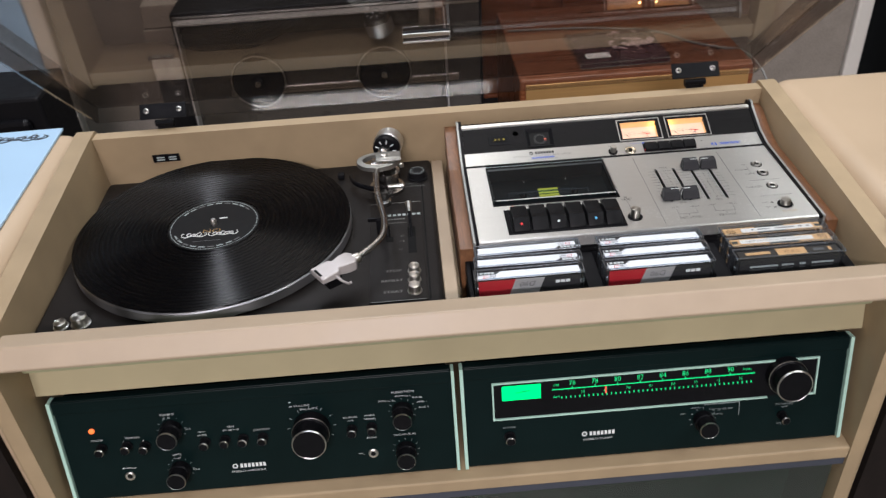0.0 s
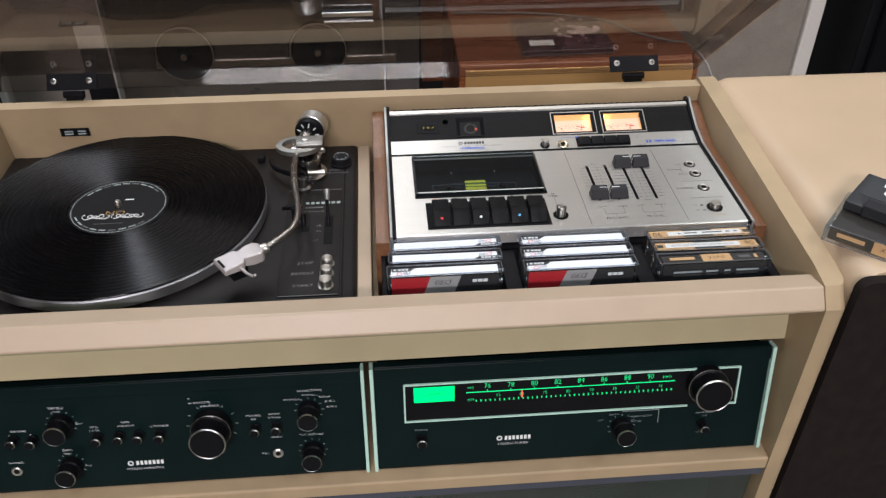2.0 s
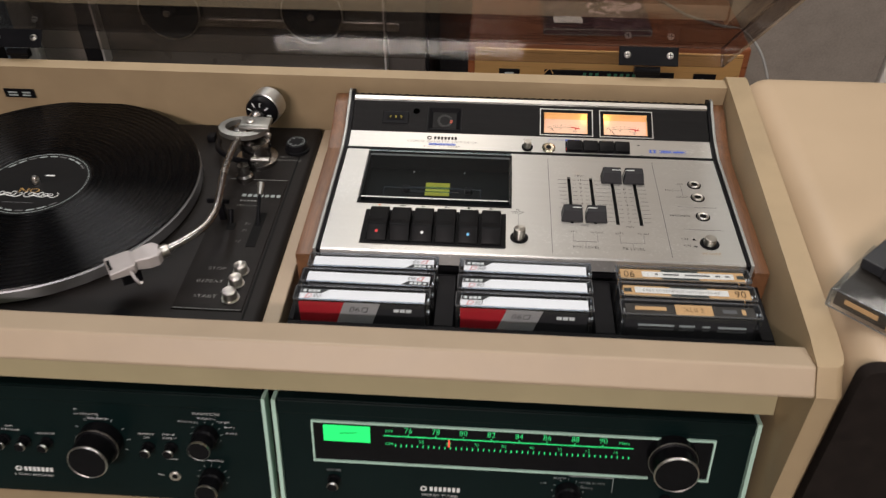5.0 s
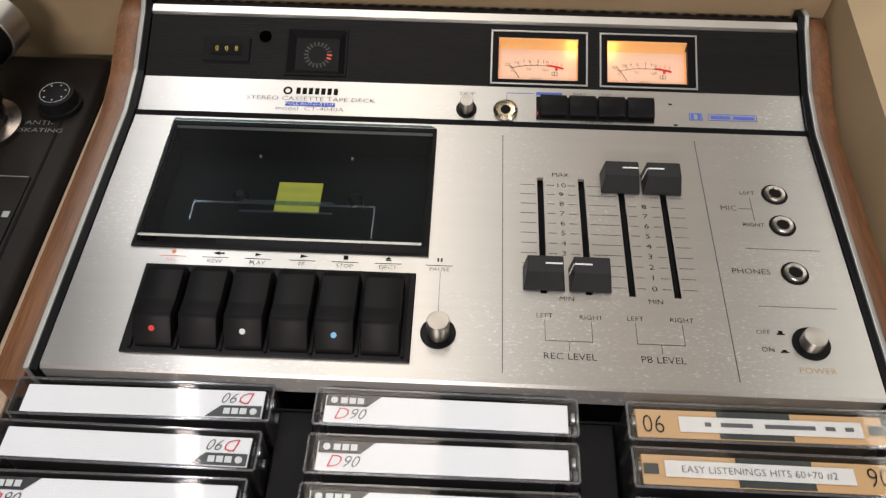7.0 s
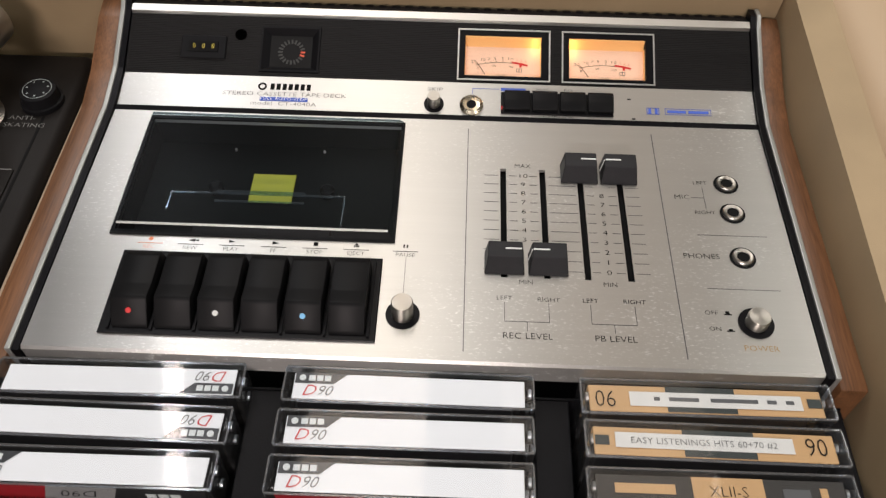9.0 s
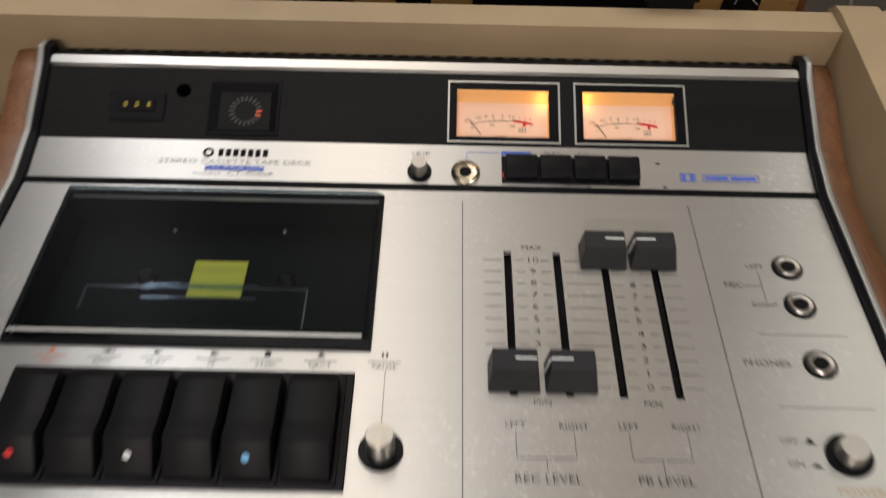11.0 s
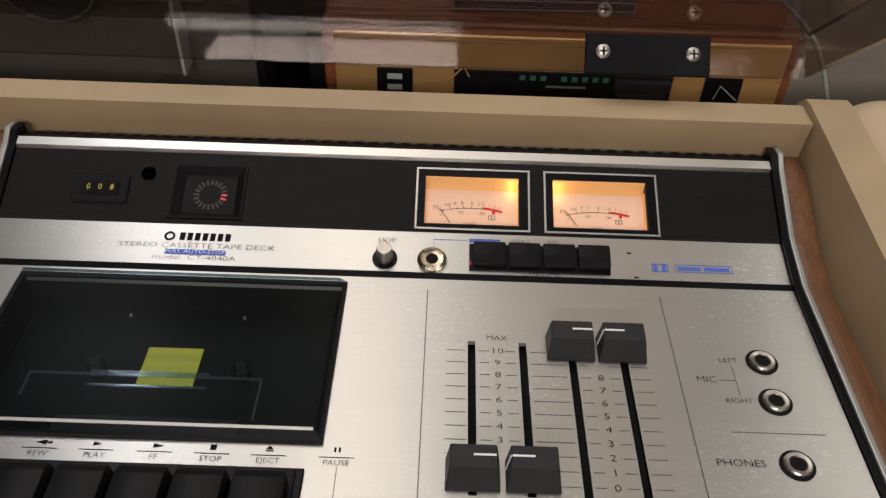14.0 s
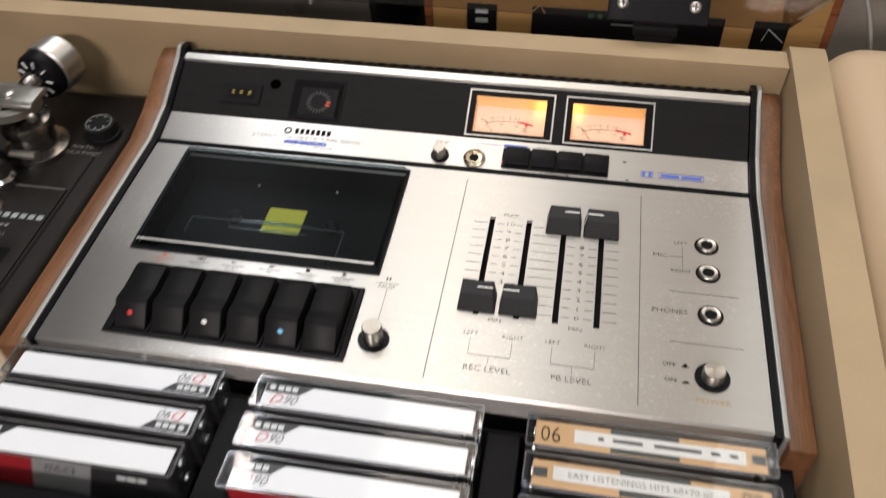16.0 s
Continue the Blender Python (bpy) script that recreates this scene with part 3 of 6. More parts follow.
jack(amp, -0.0715 + ax, -0.0945)
for body, x, v, s in (("TREBLE", -0.274, -0.0262, 0.0044), ("FLAT", -0.274, -0.0305, 0.0030), ("POWER", -0.349, -0.0505, 0.0034), ("SPEAKERS", -0.314, -0.0505, 0.0034),
                      ("A", -0.323, -0.0545, 0.0032), ("B", -0.303, -0.0550, 0.0032), ("PHONES", -0.324, -0.0875, 0.0036), ("BASS", -0.273, -0.0758, 0.0042), ("FLAT", -0.273, -0.0800, 0.0030),
                      ("HIGH", -0.243, -0.0505, 0.0032), ("FILTER", -0.243, -0.0545, 0.0032), ("TAPE", -0.213, -0.0470, 0.0034), ("MONITOR", -0.213, -0.0512, 0.0034), ("LOUDNESS", -0.182, -0.0535, 0.0034),
                      ("VOLUME", -0.138, -0.0290, 0.0040), ("BALANCE", -0.131, -0.0335, 0.0040), ("MUTING", -0.091, -0.0480, 0.0036), ("OFF", -0.091, -0.0522, 0.0034), ("MODE", -0.071, -0.0475, 0.0036), ("STEREO", -0.071, -0.0517, 0.0034),
                      ("MONO", -0.071, -0.0752, 0.0032), ("FUNCTION", -0.035, -0.0225, 0.0044), ("PHONO 1", -0.035, -0.0275, 0.0034), ("PHONO 2", -0.053, -0.0318, 0.0034), ("TUNER", -0.021, -0.0305, 0.0034),
                      ("AUX 1", -0.016, -0.0360, 0.0034), ("AUX 2", -0.015, -0.0425, 0.0034), ("MIC MIXING", -0.037, -0.0745, 0.0040), ("MIC", -0.084, -0.0945, 0.0036), ("STEREO AMPLIFIER", -0.203, -0.1035, 0.0042),
                      ("MAX", -0.256, -0.0455, 0.0030), ("MAX", -0.256, -0.0960, 0.0030)):
    words(body, 0.84 * s, fm(x + ax, v, -0.0003), WHITE_INK, amp)
logo(amp, fm(-0.201 + ax, -0.0965), 0.036, WHITE_INK)
for a, b, v in ((-0.151, -0.1485, -0.0240), (-0.151, -0.148, -0.0292)):
    mark(a + ax, b + ax, -0.0003, 0.0003, 0.0002, WHITE_INK, amp, m=fm(0, v))

tuner = thing("tuner", pose(0.224, PY, PZ, SLANT), "dark green-black stereo tuner with lit green dial", "tuner")
tx = -0.224
part("front_panel", box(0.0275 + tx, 0.4215 + tx, 0.0, 0.010, -0.1240, -0.0005, 0.0012), GREENBLACK, tuner)
part("top_lip", box(0.0275 + tx, 0.4215 + tx, -0.0022, -0.0001, -0.0150, -0.0010, 0.0010), GREENBLACK, tuner)
part("chassis", box(0.031 + tx, 0.418 + tx, 0.011, 0.20, -0.1235, -0.006, 0.001), BLACK_SOFT, tuner)
part("edge_strip", box(0.0236 + tx, 0.0270 + tx, -0.003, 0.010, -0.1240, -0.001), MINT, tuner, "pale mint edge strip")
part("edge_strip", box(0.4220 + tx, 0.4255 + tx, -0.003, 0.010, -0.1240, -0.001), MINT, tuner, "pale mint edge strip")
WL, WR, WT, WB = 0.0555 + tx, 0.3925 + tx, -0.0215, -0.0665
bm = box(WL, WR, -0.0022, -0.0002, WT - 0.0016, WT)
box(WL, 0.3420 + tx, -0.0022, -0.0002, WB, WB + 0.0016, bm=bm)
box(0.3780 + tx, WR, -0.0022, -0.0002, WB, WB + 0.0016, bm=bm)
box(WL, WL + 0.0016, -0.0022, -0.0002, WB + 0.0017, WT - 0.0017, bm=bm)
box(WR - 0.0016, WR, -0.0022, -0.0002, WB + 0.0017, WT - 0.0017, bm=bm)
part("dial_frame", bm, MINT, tuner, "pale dial window frame")
part("dial_plate", box(WL + 0.0018, WR - 0.0018, -0.0006, -0.0001, WB + 0.0018, WT - 0.0018), BLACK, tuner, "black dial glass")
part("signal_meter", box(0.0655 + tx, 0.1055 + tx, -0.0012, -0.0007, -0.0435, -0.0262), GREEN_LIT, tuner, "glowing green signal meter")
mark(-0.006, 0.008, -0.00025, 0.00025, 0.0013, GREENBLACK, tuner, "meter_needle", m=fm(0.086 + tx, -0.034) @ pose(0, 0, 0, 0, 0, 6))
for i, n in enumerate(range(76, 92, 2)):
    x = 0.1380 + 0.0233 * i + tx
    words(str(n), 0.0084, fm(x, -0.0285, -0.0008), GREEN_DIM, tuner, "dial_number", 0.85)
    mark(x - 0.0004, x + 0.0004, 0.0, 0.0020, 0.0008, GREEN_DIM, tuner, "scale_tick", m=fm(0, -0.0344))
    words(str((55, 60, 70, 80, 90, 10, 12, 16)[i]), 0.0048, fm(x + 0.011, -0.0402, -0.0008), GREEN_DIM, tuner, "dial_number", 0.9)
bm = bmesh.new()
for i in range(43):
    x = 0.1265 + 0.00468 * i + tx
    box(x, x + 0.0010, -0.0011, -0.0007, -0.0462, -0.0440, bm=bm)
part("scale_ticks", bm, GREEN_DIM, tuner, "row of green dial ticks")
mark(0.1170 + tx, 0.3265 + tx, -0.0005, 0.0005, 0.0008, GREEN_DIM, tuner, "scale_line", m=fm(0, -0.0350))
words("FM", 0.0040, fm(0.1215 + tx, -0.0300, -0.0008), GREEN_DIM, tuner)
words("AM", 0.0040, fm(0.1215 + tx, -0.0440, -0.0008), GREEN_DIM, tuner)
words("MHz", 0.0040, fm(0.3185 + tx, -0.0300, -0.0008), GREEN_DIM, tuner)
mark(-0.0008, 0.0008, -0.0040, 0.0040, 0.0010, RED_LIT, tuner, "tuning_needle", m=fm(0.1725 + tx, -0.0400))
knob(tuner, 0.358 + tx, -0.0385, 0.0180, 0.026, ticks=0)
knob(tuner, 0.276 + tx, -0.0870, 0.0096, 0.022)
button(tuner, 0.0720 + tx, -0.0880, 0.0048)
button(tuner, 0.3600 + tx, -0.0900, 0.0042, 0.013)
for body, x, v, s in (("POWER", 0.072, -0.0775, 0.0036), ("STEREO TUNER", 0.165, -0.1008, 0.0044), ("AM", 0.2545, -0.0790, 0.0036), ("AUTO", 0.268, -0.0725, 0.0038),
                      ("NOISE FILTER", 0.296, -0.0765, 0.0036), ("MONO", 0.291, -0.0825, 0.0036), ("FM MUTING", 0.362, -0.0765, 0.0034), ("OFF", 0.362, -0.0805, 0.0034), ("ON", 0.358, -0.1010, 0.0034)):
    words(body, 0.84 * s, fm(x + tx, v, -0.0003), WHITE_INK if s > 0.004 else GREY_INK, tuner)
bm = box(0.276 + tx, 0.314 + tx, -0.0006, -0.0002, -0.0695, -0.0690)
box(0.3136 + tx, 0.314 + tx, -0.0006, -0.0002, -0.0850, -0.0697, bm=bm)
part("printed_bracket", bm, GREY_INK, tuner)
logo(tuner, fm(0.166 + tx, -0.0935), 0.036, WHITE_INK)

# ---------------------------------------------------------------- turntable and record
deck_t = thing("turntable", pose(-0.19, 0.77, 0.7222), "charcoal plastic turntable with S-shaped tonearm", "turntable")


def recentre(ob, m):
    """Moves a part's own origin to m in the world, so that its rings turn about its own axis."""
    m = base(ob.parent).inverted() @ m
    ob.data.transform(m.inverted())
    ob.matrix_basis = m
    return ob


def tp(name, bm, material, label="", parent=None, smooth=True):
    return part(name, bm, material, parent or deck_t, label, False, smooth)


DZ, RX, RY = 0.7650, -0.2375, 0.7955
tp("plinth", box(-0.393, 0.0152, 0.632, 0.940, 0.7156, DZ, 0.0055, 3), PLINTH)
RX, RY = RX + 0.004, RY + 0.002
platter = tp("platter", lathe([(0.146, DZ + 0.0006), (0.1512, DZ + 0.0020), (0.1530, DZ + 0.0035), (0.1528, DZ + 0.0135), (0.1515, DZ + 0.0147), (0.1470, DZ + 0.0150)], Matrix.Translation((RX, RY, 0)), 128), PLATTER, "turned aluminium platter")
tp("spindle", lathe([(0.0035, DZ + 0.0150), (0.0035, DZ + 0.0220), (0.0020, DZ + 0.0245)], Matrix.Translation((RX, RY, 0)), 16), CHROME)
tp("control_plate", box(-0.060, -0.0010, 0.654, 0.838, DZ - 0.001, DZ + 0.0012, 0.0006), PLINTH)
tp("panel_groove", box(0.0006, 0.0022, 0.640, 0.905, DZ - 0.001, DZ + 0.0003), BLACK_INK)
for x, y, r, h in ((-0.0135, 0.7025, 0.0056, 0.009), (-0.0138, 0.6870, 0.0056, 0.009), (-0.0140, 0.6690, 0.0060, 0.010), (-0.3655, 0.6580, 0.0062, 0.007), (-0.3465, 0.6600, 0.0078, 0.011)):
    b = tp("push_button", lathe([(r * 1.25, DZ + 0.0010), (r * 1.25, DZ + 0.0016), (r, DZ + 0.0018), (r, DZ + h - 0.0007), (r * 0.88, DZ + h)], Matrix.Translation((x, y, 0)), 36), TURNED, "steel push button")
    recentre(b, Matrix.Translation((x, y, DZ)))
tp("antiskate_dial", lathe([(0.0125, DZ), (0.0125, DZ + 0.003), (0.0112, DZ + 0.0035), (0.0105, DZ + 0.0100), (0.0088, DZ + 0.0106)], Matrix.Translation((-0.0030, 0.894, 0)), 32), BLACK_SOFT, "black antiskating dial")
tp("dial_print", lathe([(0.0081, DZ + 0.0107), (0.0083, DZ + 0.0109), (0.0085, DZ + 0.0107)], Matrix.Translation((-0.0030, 0.894, 0)), 32, closed=False), GREY_INK)
for i in range(7):
    q = Matrix.Translation((-0.0030, 0.894, DZ + 0.0107)) @ pose(0, 0, 0, 0, 0, 20 + i * 51)
    tp("dial_tick", box(0.0058, 0.0068, -0.0004, 0.0004, 0.0, 0.0002, m=q), GREY_INK, smooth=False)
ti = base(deck_t).inverted()
for body, x, y, s, ink in (("STOP", -0.035, 0.7045, 0.0055, DIM_INK), ("REPEAT", -0.037, 0.688, 0.0055, DIM_INK), ("START", -0.036, 0.6695, 0.0055, DIM_INK), ("ANTI-", -0.010, 0.8785, 0.0050, DIM_INK), ("SKATING", -0.007, 0.8725, 0.0048, DIM_INK),
                           ("MANUAL", -0.030, 0.795, 0.0045, DIM_INK), ("30", -0.0245, 0.768, 0.0045, DIM_INK), ("25", -0.0245, 0.758, 0.0045, DIM_INK), ("17", -0.027, 0.742, 0.0045, DIM_INK)):
    words(body, s, ti @ Matrix.Translation((x, y, DZ + 0.0014)), ink, deck_t)
blocks(deck_t, ti @ Matrix.Translation((0, 0, DZ + 0.0013)), -0.040, -0.001, 0.8090, 0.8130, 7, GREY_INK)
blocks(deck_t, ti @ Matrix.Translation((0, 0, DZ + 0.0013)), -0.040, -0.020, 0.8015, 0.8035, 6, DIM_INK, "printed_bar")
for xa, xb, y in ((-0.059, -0.002, 0.8372), (-0.059, -0.002, 0.6546)):
    tp("plate_edge", box(xa, xb, y, y + 0.0006, DZ + 0.0012, DZ + 0.0014), DIM_INK, "pale line along the plate edge", smooth=False)
tp("lever_slot", box(-0.0185, -0.0095, 0.735, 0.785, DZ + 0.0004, DZ + 0.0016, 0.0004), BLACK_INK)
tp("cue_lever", tube([(-0.0140, 0.765, DZ), (-0.0145, 0.776, DZ + 0.012), (-0.0150, 0.789, DZ + 0.020)], 0.0017), BLACK)
tp("lever_tip", tube([(-0.0150, 0.7885, DZ + 0.0195), (-0.0155, 0.7990, DZ + 0.0255)], [0.0026, 0.0034]), CHROME)
tp("size_lever", tube([(-0.040, 0.768, DZ), (-0.0405, 0.776, DZ + 0.011)], [0.0022, 0.0030]), BLACK)
tp("lever_slot", box(-0.0425, -0.0345, 0.758, 0.768, DZ + 0.0004, DZ + 0.0016, 0.0004), BLACK_INK)
tp("arm_post", box(-0.0520, -0.0455, 0.772, 0.778, DZ, DZ + 0.022, 0.001), BLACK)
tp("arm_clip", box(-0.0610, -0.0400, 0.7735, 0.7765, DZ + 0.0185, DZ + 0.0235, 0.001), BLACK)
tp("rest_stud", lathe([(0.0100, DZ), (0.0100, DZ + 0.002), (0.0060, DZ + 0.0025)], Matrix.Translation((-0.098, 0.640, 0)), 24), BLACK_SOFT)
tp("strobe_post", box(-0.101, -0.093, 0.903, 0.913, DZ, DZ + 0.007, 0.001), BLACK_SOFT)
# tonearm
AZ = 0.802
arm = tp("tonearm", tube(curve_points([(-0.0440, 0.880, AZ), (-0.0500, 0.846, AZ), (-0.0485, 0.800, AZ), (-0.0415, 0.750, AZ - 0.001), (-0.0440, 0.722, AZ - 0.002), (-0.0560, 0.703, AZ - 0.003), (-0.0690, 0.690, AZ - 0.004)]), 0.0034, 16), ARM_STEEL, "bent chrome tonearm tube")
tp("pivot_base", lathe([(0.0210, DZ), (0.0210, DZ + 0.004), (0.0150, DZ + 0.006), (0.0140, DZ + 0.016), (0.0165, DZ + 0.018), (0.0165, DZ + 0.026), (0.0100, DZ + 0.029)], Matrix.Translation((-0.0400, 0.874, 0)), 32), ARM_STEEL, parent=arm)
bm = bmesh.new()
rim = []
for k in range(48):
    a = 6.283185 * k / 48
    rim.append([bm.verts.new((-0.0480 + rx * math.cos(a), 0.8715 + ry * math.sin(a), AZ + z)) for rx, ry, z in ((0.0250, 0.0192, -0.0005), (0.0246, 0.0188, 0.0044), (0.0178, 0.0122, 0.0050), (0.0170, 0.0116, -0.0005))])
for k in range(48):
    for q in range(4):
        bm.faces.new((rim[k][q], rim[(k + 1) % 48][q], rim[(k + 1) % 48][(q + 1) % 4], rim[k][(q + 1) % 4]))
bmesh.ops.recalc_face_normals(bm, faces=bm.faces)
tp("gimbal_ring", bm, ARM_SATIN, "satin grey oval gimbal ring", parent=arm)
bm = prism([(0.862, AZ + 0.0056), (0.862, AZ + 0.0084), (0.865, AZ + 0.0100), (0.880, AZ + 0.0100), (0.883, AZ + 0.0082), (0.883, AZ + 0.0056)], -0.0500, -0.0205, 0.0010)
tp("gimbal_arm", bm, ARM_SATIN, parent=arm)
tp("pivot_block", box(-0.0560, -0.0420, 0.8600, 0.8770, AZ - 0.0060, AZ + 0.0052, 0.0015), ARM_STEEL, parent=arm)
tp("pivot_screw", lathe([(0.0030, 0), (0.0030, 0.0022), (0.0020, 0.0028)], Matrix.Translation((-0.0205, 0.8600, AZ + 0.0025)) @ pose(0, 0, 0, 90), 16), CHROME, parent=arm)
tp("gimbal_screw", lathe([(0.0038, AZ + 0.0096), (0.0038, AZ + 0.0112), (0.0026, AZ + 0.0118)], Matrix.Translation((-0.0400, 0.871, 0)), 20), CHROME, parent=arm)
tp("collar", lathe([(0.0060, -0.004), (0.0075, 0.0), (0.0075, 0.006), (0.0060, 0.008)], Matrix.Translation((-0.0415, 0.892, AZ)) @ pose(0, 0, 0, -90, 0, -12), 24), ARM_STEEL, parent=arm)
wq = Matrix.Translation((-0.0380, 0.902, AZ + 0.002)) @ pose(0, 0, 0, -90, 0, -12)
tp("weight_dial", lathe([(0.0060, -0.004), (0.0150, -0.003), (0.0162, -0.001), (0.0162, 0.006)], wq, 40), BLACK, "black tracking force dial", parent=arm)
tp("counterweight", lathe([(0.0166, 0.0062), (0.0174, 0.0068), (0.0174, 0.0225), (0.0164, 0.0235)], wq, 40), SILVER_PLAIN, "satin metal counterweight", parent=arm)
for i in range(9):
    q = wq @ pose(0, 0, 0, 0, 0, i * 40)
    bm = box(0.0085, 0.0132, -0.0005, 0.0005, -0.0042, -0.0031, m=q)
    tp("dial_tick", bm, WHITE_INK, parent=arm, smooth=False)
tp("lift_arc", tube(curve_points([(-0.083, 0.889, DZ + 0.012), (-0.077, 0.870, DZ + 0.013), (-0.060, 0.856, DZ + 0.013), (-0.042, 0.850, DZ + 0.013)]), 0.0030), BLACK, parent=arm)
tp("lift_post", lathe([(0.0085, DZ), (0.0085, DZ + 0.006), (0.0060, DZ + 0.008), (0.0055, DZ + 0.018)], Matrix.Translation((-0.0440, 0.838, 0)), 24), ARM_STEEL, parent=arm)
tp("arm_lock", tube([(-0.038, 0.848, DZ + 0.018), (-0.020, 0.848, DZ + 0.018)], [0.0022, 0.0030]), CHROME, parent=arm)
d = Vector((-0.83, -0.557, 0)).normalized()
hq = Matrix.Translation((-0.0705, 0.6888, AZ - 0.0045)) @ Matrix(((d.x, -d.y, 0, 0), (d.y, d.x, 0, 0), (0, 0, 1, 0), (0, 0, 0, 1)))
tp("lock_nut", lathe([(0.0050, 0), (0.0056, 0.002), (0.0056, 0.007), (0.0048, 0.009)], hq @ pose(-0.004, 0, 0, 0, 90), 24), CHROME, parent=arm)
bm = bmesh.new()
sec = [(0.002, 0.0055, 0.0050), (0.006, 0.0098, 0.0056), (0.014, 0.0098, 0.0058), (0.024, 0.0070, 0.0050), (0.026, 0.0112, 0.0046), (0.046, 0.0120, 0.0030)]
rings = [[bm.verts.new(hq @ Vector((x, sy * w, sz * h))) for sy, sz in ((-1, -1), (1, -1), (1, 1), (-1, 1))] for x, w, h in sec]
for a, b in zip(rings, rings[1:]):
    for k in range(4):
        bm.faces.new((a[k], a[(k + 1) % 4], b[(k + 1) % 4], b[k]))
bm.faces.new(rings[0][::-1])
bm.faces.new(rings[-1])
bmesh.ops.recalc_face_normals(bm, faces=bm.faces)
bmesh.ops.bevel(bm, geom=list(bm.edges), offset=0.0008, segments=1, affect="EDGES")
HEAD = mat("pale_headshell", (0.45, 0.415, 0.40), 0.38, 0.3, scale=200, vary=0.05)
shell = tp("headshell", bm, HEAD, "pale metal headshell", parent=arm, smooth=False)
tp("cartridge", box(0.022, 0.038, -0.008, 0.008, -0.016, -0.0047, 0.001, m=hq), BLACK, "black cartridge", parent=arm, smooth=False)
bm = box(0.0425, 0.0450, -0.0065, 0.0065, 0.00335, 0.0037, m=hq)
tp("maker_mark", bm, BLACK_INK, parent=arm, smooth=False)
tp("finger_lift", tube([hq @ Vector(v) for v in ((0.030, 0.0100, -0.001), (0.029, 0.020, -0.002), (0.027, 0.029, -0.001), (0.026, 0.032, 0.002))], [0.0016, 0.0013, 0.0012, 0.0012]), HEAD, parent=arm)

deck_t.matrix_basis = pose(-0.19, 0.759, 0.7290)

record = thing("vinyl_record", pose(RX, RY - 0.011, DZ + 0.0068 + 0.0152), "black vinyl record on the turntable platter", "record")
part("disc", lathe([(0.1508, 0.0), (0.1523, 0.0009), (0.1516, 0.0018), (0.1460, 0.00165), (0.1455, 0.00155), (0.1240, 0.00155), (0.1237, 0.0014), (0.1227, 0.0014), (0.1224, 0.00155), (0.1000, 0.00155), (0.0997, 0.0014), (0.0988, 0.0014), (0.0985, 0.00155), (0.0790, 0.00155),
                    (0.0787, 0.0014), (0.0778, 0.0014), (0.0775, 0.00155), (0.0610, 0.00155), (0.0605, 0.0013), (0.0515, 0.0013), (0.0510, 0.0017)], None, 160), VINYL, record)
lab = part("label", lathe([(0.0500, 0.00172), (0.0500, 0.00200), (0.0498, 0.00202)], None, 64), LABEL, record, "black paper record label")
part("label_ring", lathe([(0.0480, 0.00204), (0.0480, 0.00222), (0.0475, 0.00222), (0.0475, 0.00204)], None, 64, closed=False), GREY_INK, lab)
for i in range(26):
    if i % 13 < 9:
        q = pose(0, 0, 0.00205, 0, 0, 40 + i * 13.0)
        mark(0.0430, 0.0446, -0.0036, 0.0036, 0, GREY_INK if i % 3 else GREY_LINE, lab, "printed_bar", m=q)
words("NO", 0.0105, pose(-0.0005, -0.0135, 0.00235), GOLD_INK, lab, "lettering", 1.25)
squiggle(pose(-0.0190, -0.0195, 0.0025), 0.0230, 0.0090, 4, WHITE_INK, lab)
squiggle(pose(0.0130, -0.0195, 0.0025), 0.0280, 0.0080, 6, WHITE_INK, lab)
mark(-0.0180, 0.0110, -0.0320, -0.0314, 0.00206, GREY_LINE, lab, "printed_bar")
mark(0.004, 0.013, 0.0110, 0.0128, 0.00206, WHITE_INK, lab, "printed_bar")

# ---------------------------------------------------------------- cassette deck
deck = thing("cassette_deck", pose(0.2345, 0.82, 0.7222), "silver and black cassette tape deck with wooden cheeks", "cassette deck")
di = base(deck).inverted()
MZ = 0.7960
A_STRIP, A_BLACK = math.degrees(math.atan2(0.005, 0.022)), math.degrees(math.atan2(0.016, 0.035))


def dp(name, bm, material, label="", parent=None, smooth=False):
    return part(name, bm, material, parent or deck, label, False, smooth)


def on_main(x, y, lift=0.0):
    return Matrix.Translation((x, y, MZ + lift))


def on_strip(x, y, lift=0.0):
    return Matrix.Translation((x, y, 0.796 + (y - 0.857) * 0.2273)) @ pose(0, 0, 0, A_STRIP) @ Matrix.Translation((0, 0, lift))


def on_black(x, y, lift=0.0):
    return Matrix.Translation((x, y, 0.801 + (y - 0.879) * 0.4571)) @ pose(0, 0, 0, A_BLACK) @ Matrix.Translation((0, 0, lift))


def dw(body, s, m, ink, wide=1.3, name="lettering", parent=None):
    return words(body, s, di @ m @ Matrix.Translation((0, 0, 0.0002)), ink, parent or deck, name, wide)


def dm(x0, x1, y0, y1, m, ink, name="printed_bar", h=0.00015, parent=None):
    bm = box(x0, x1, y0, y1, 0.00005, 0.00005 + h)
    bm.transform(m)
    return dp(name, bm, ink, parent=parent)


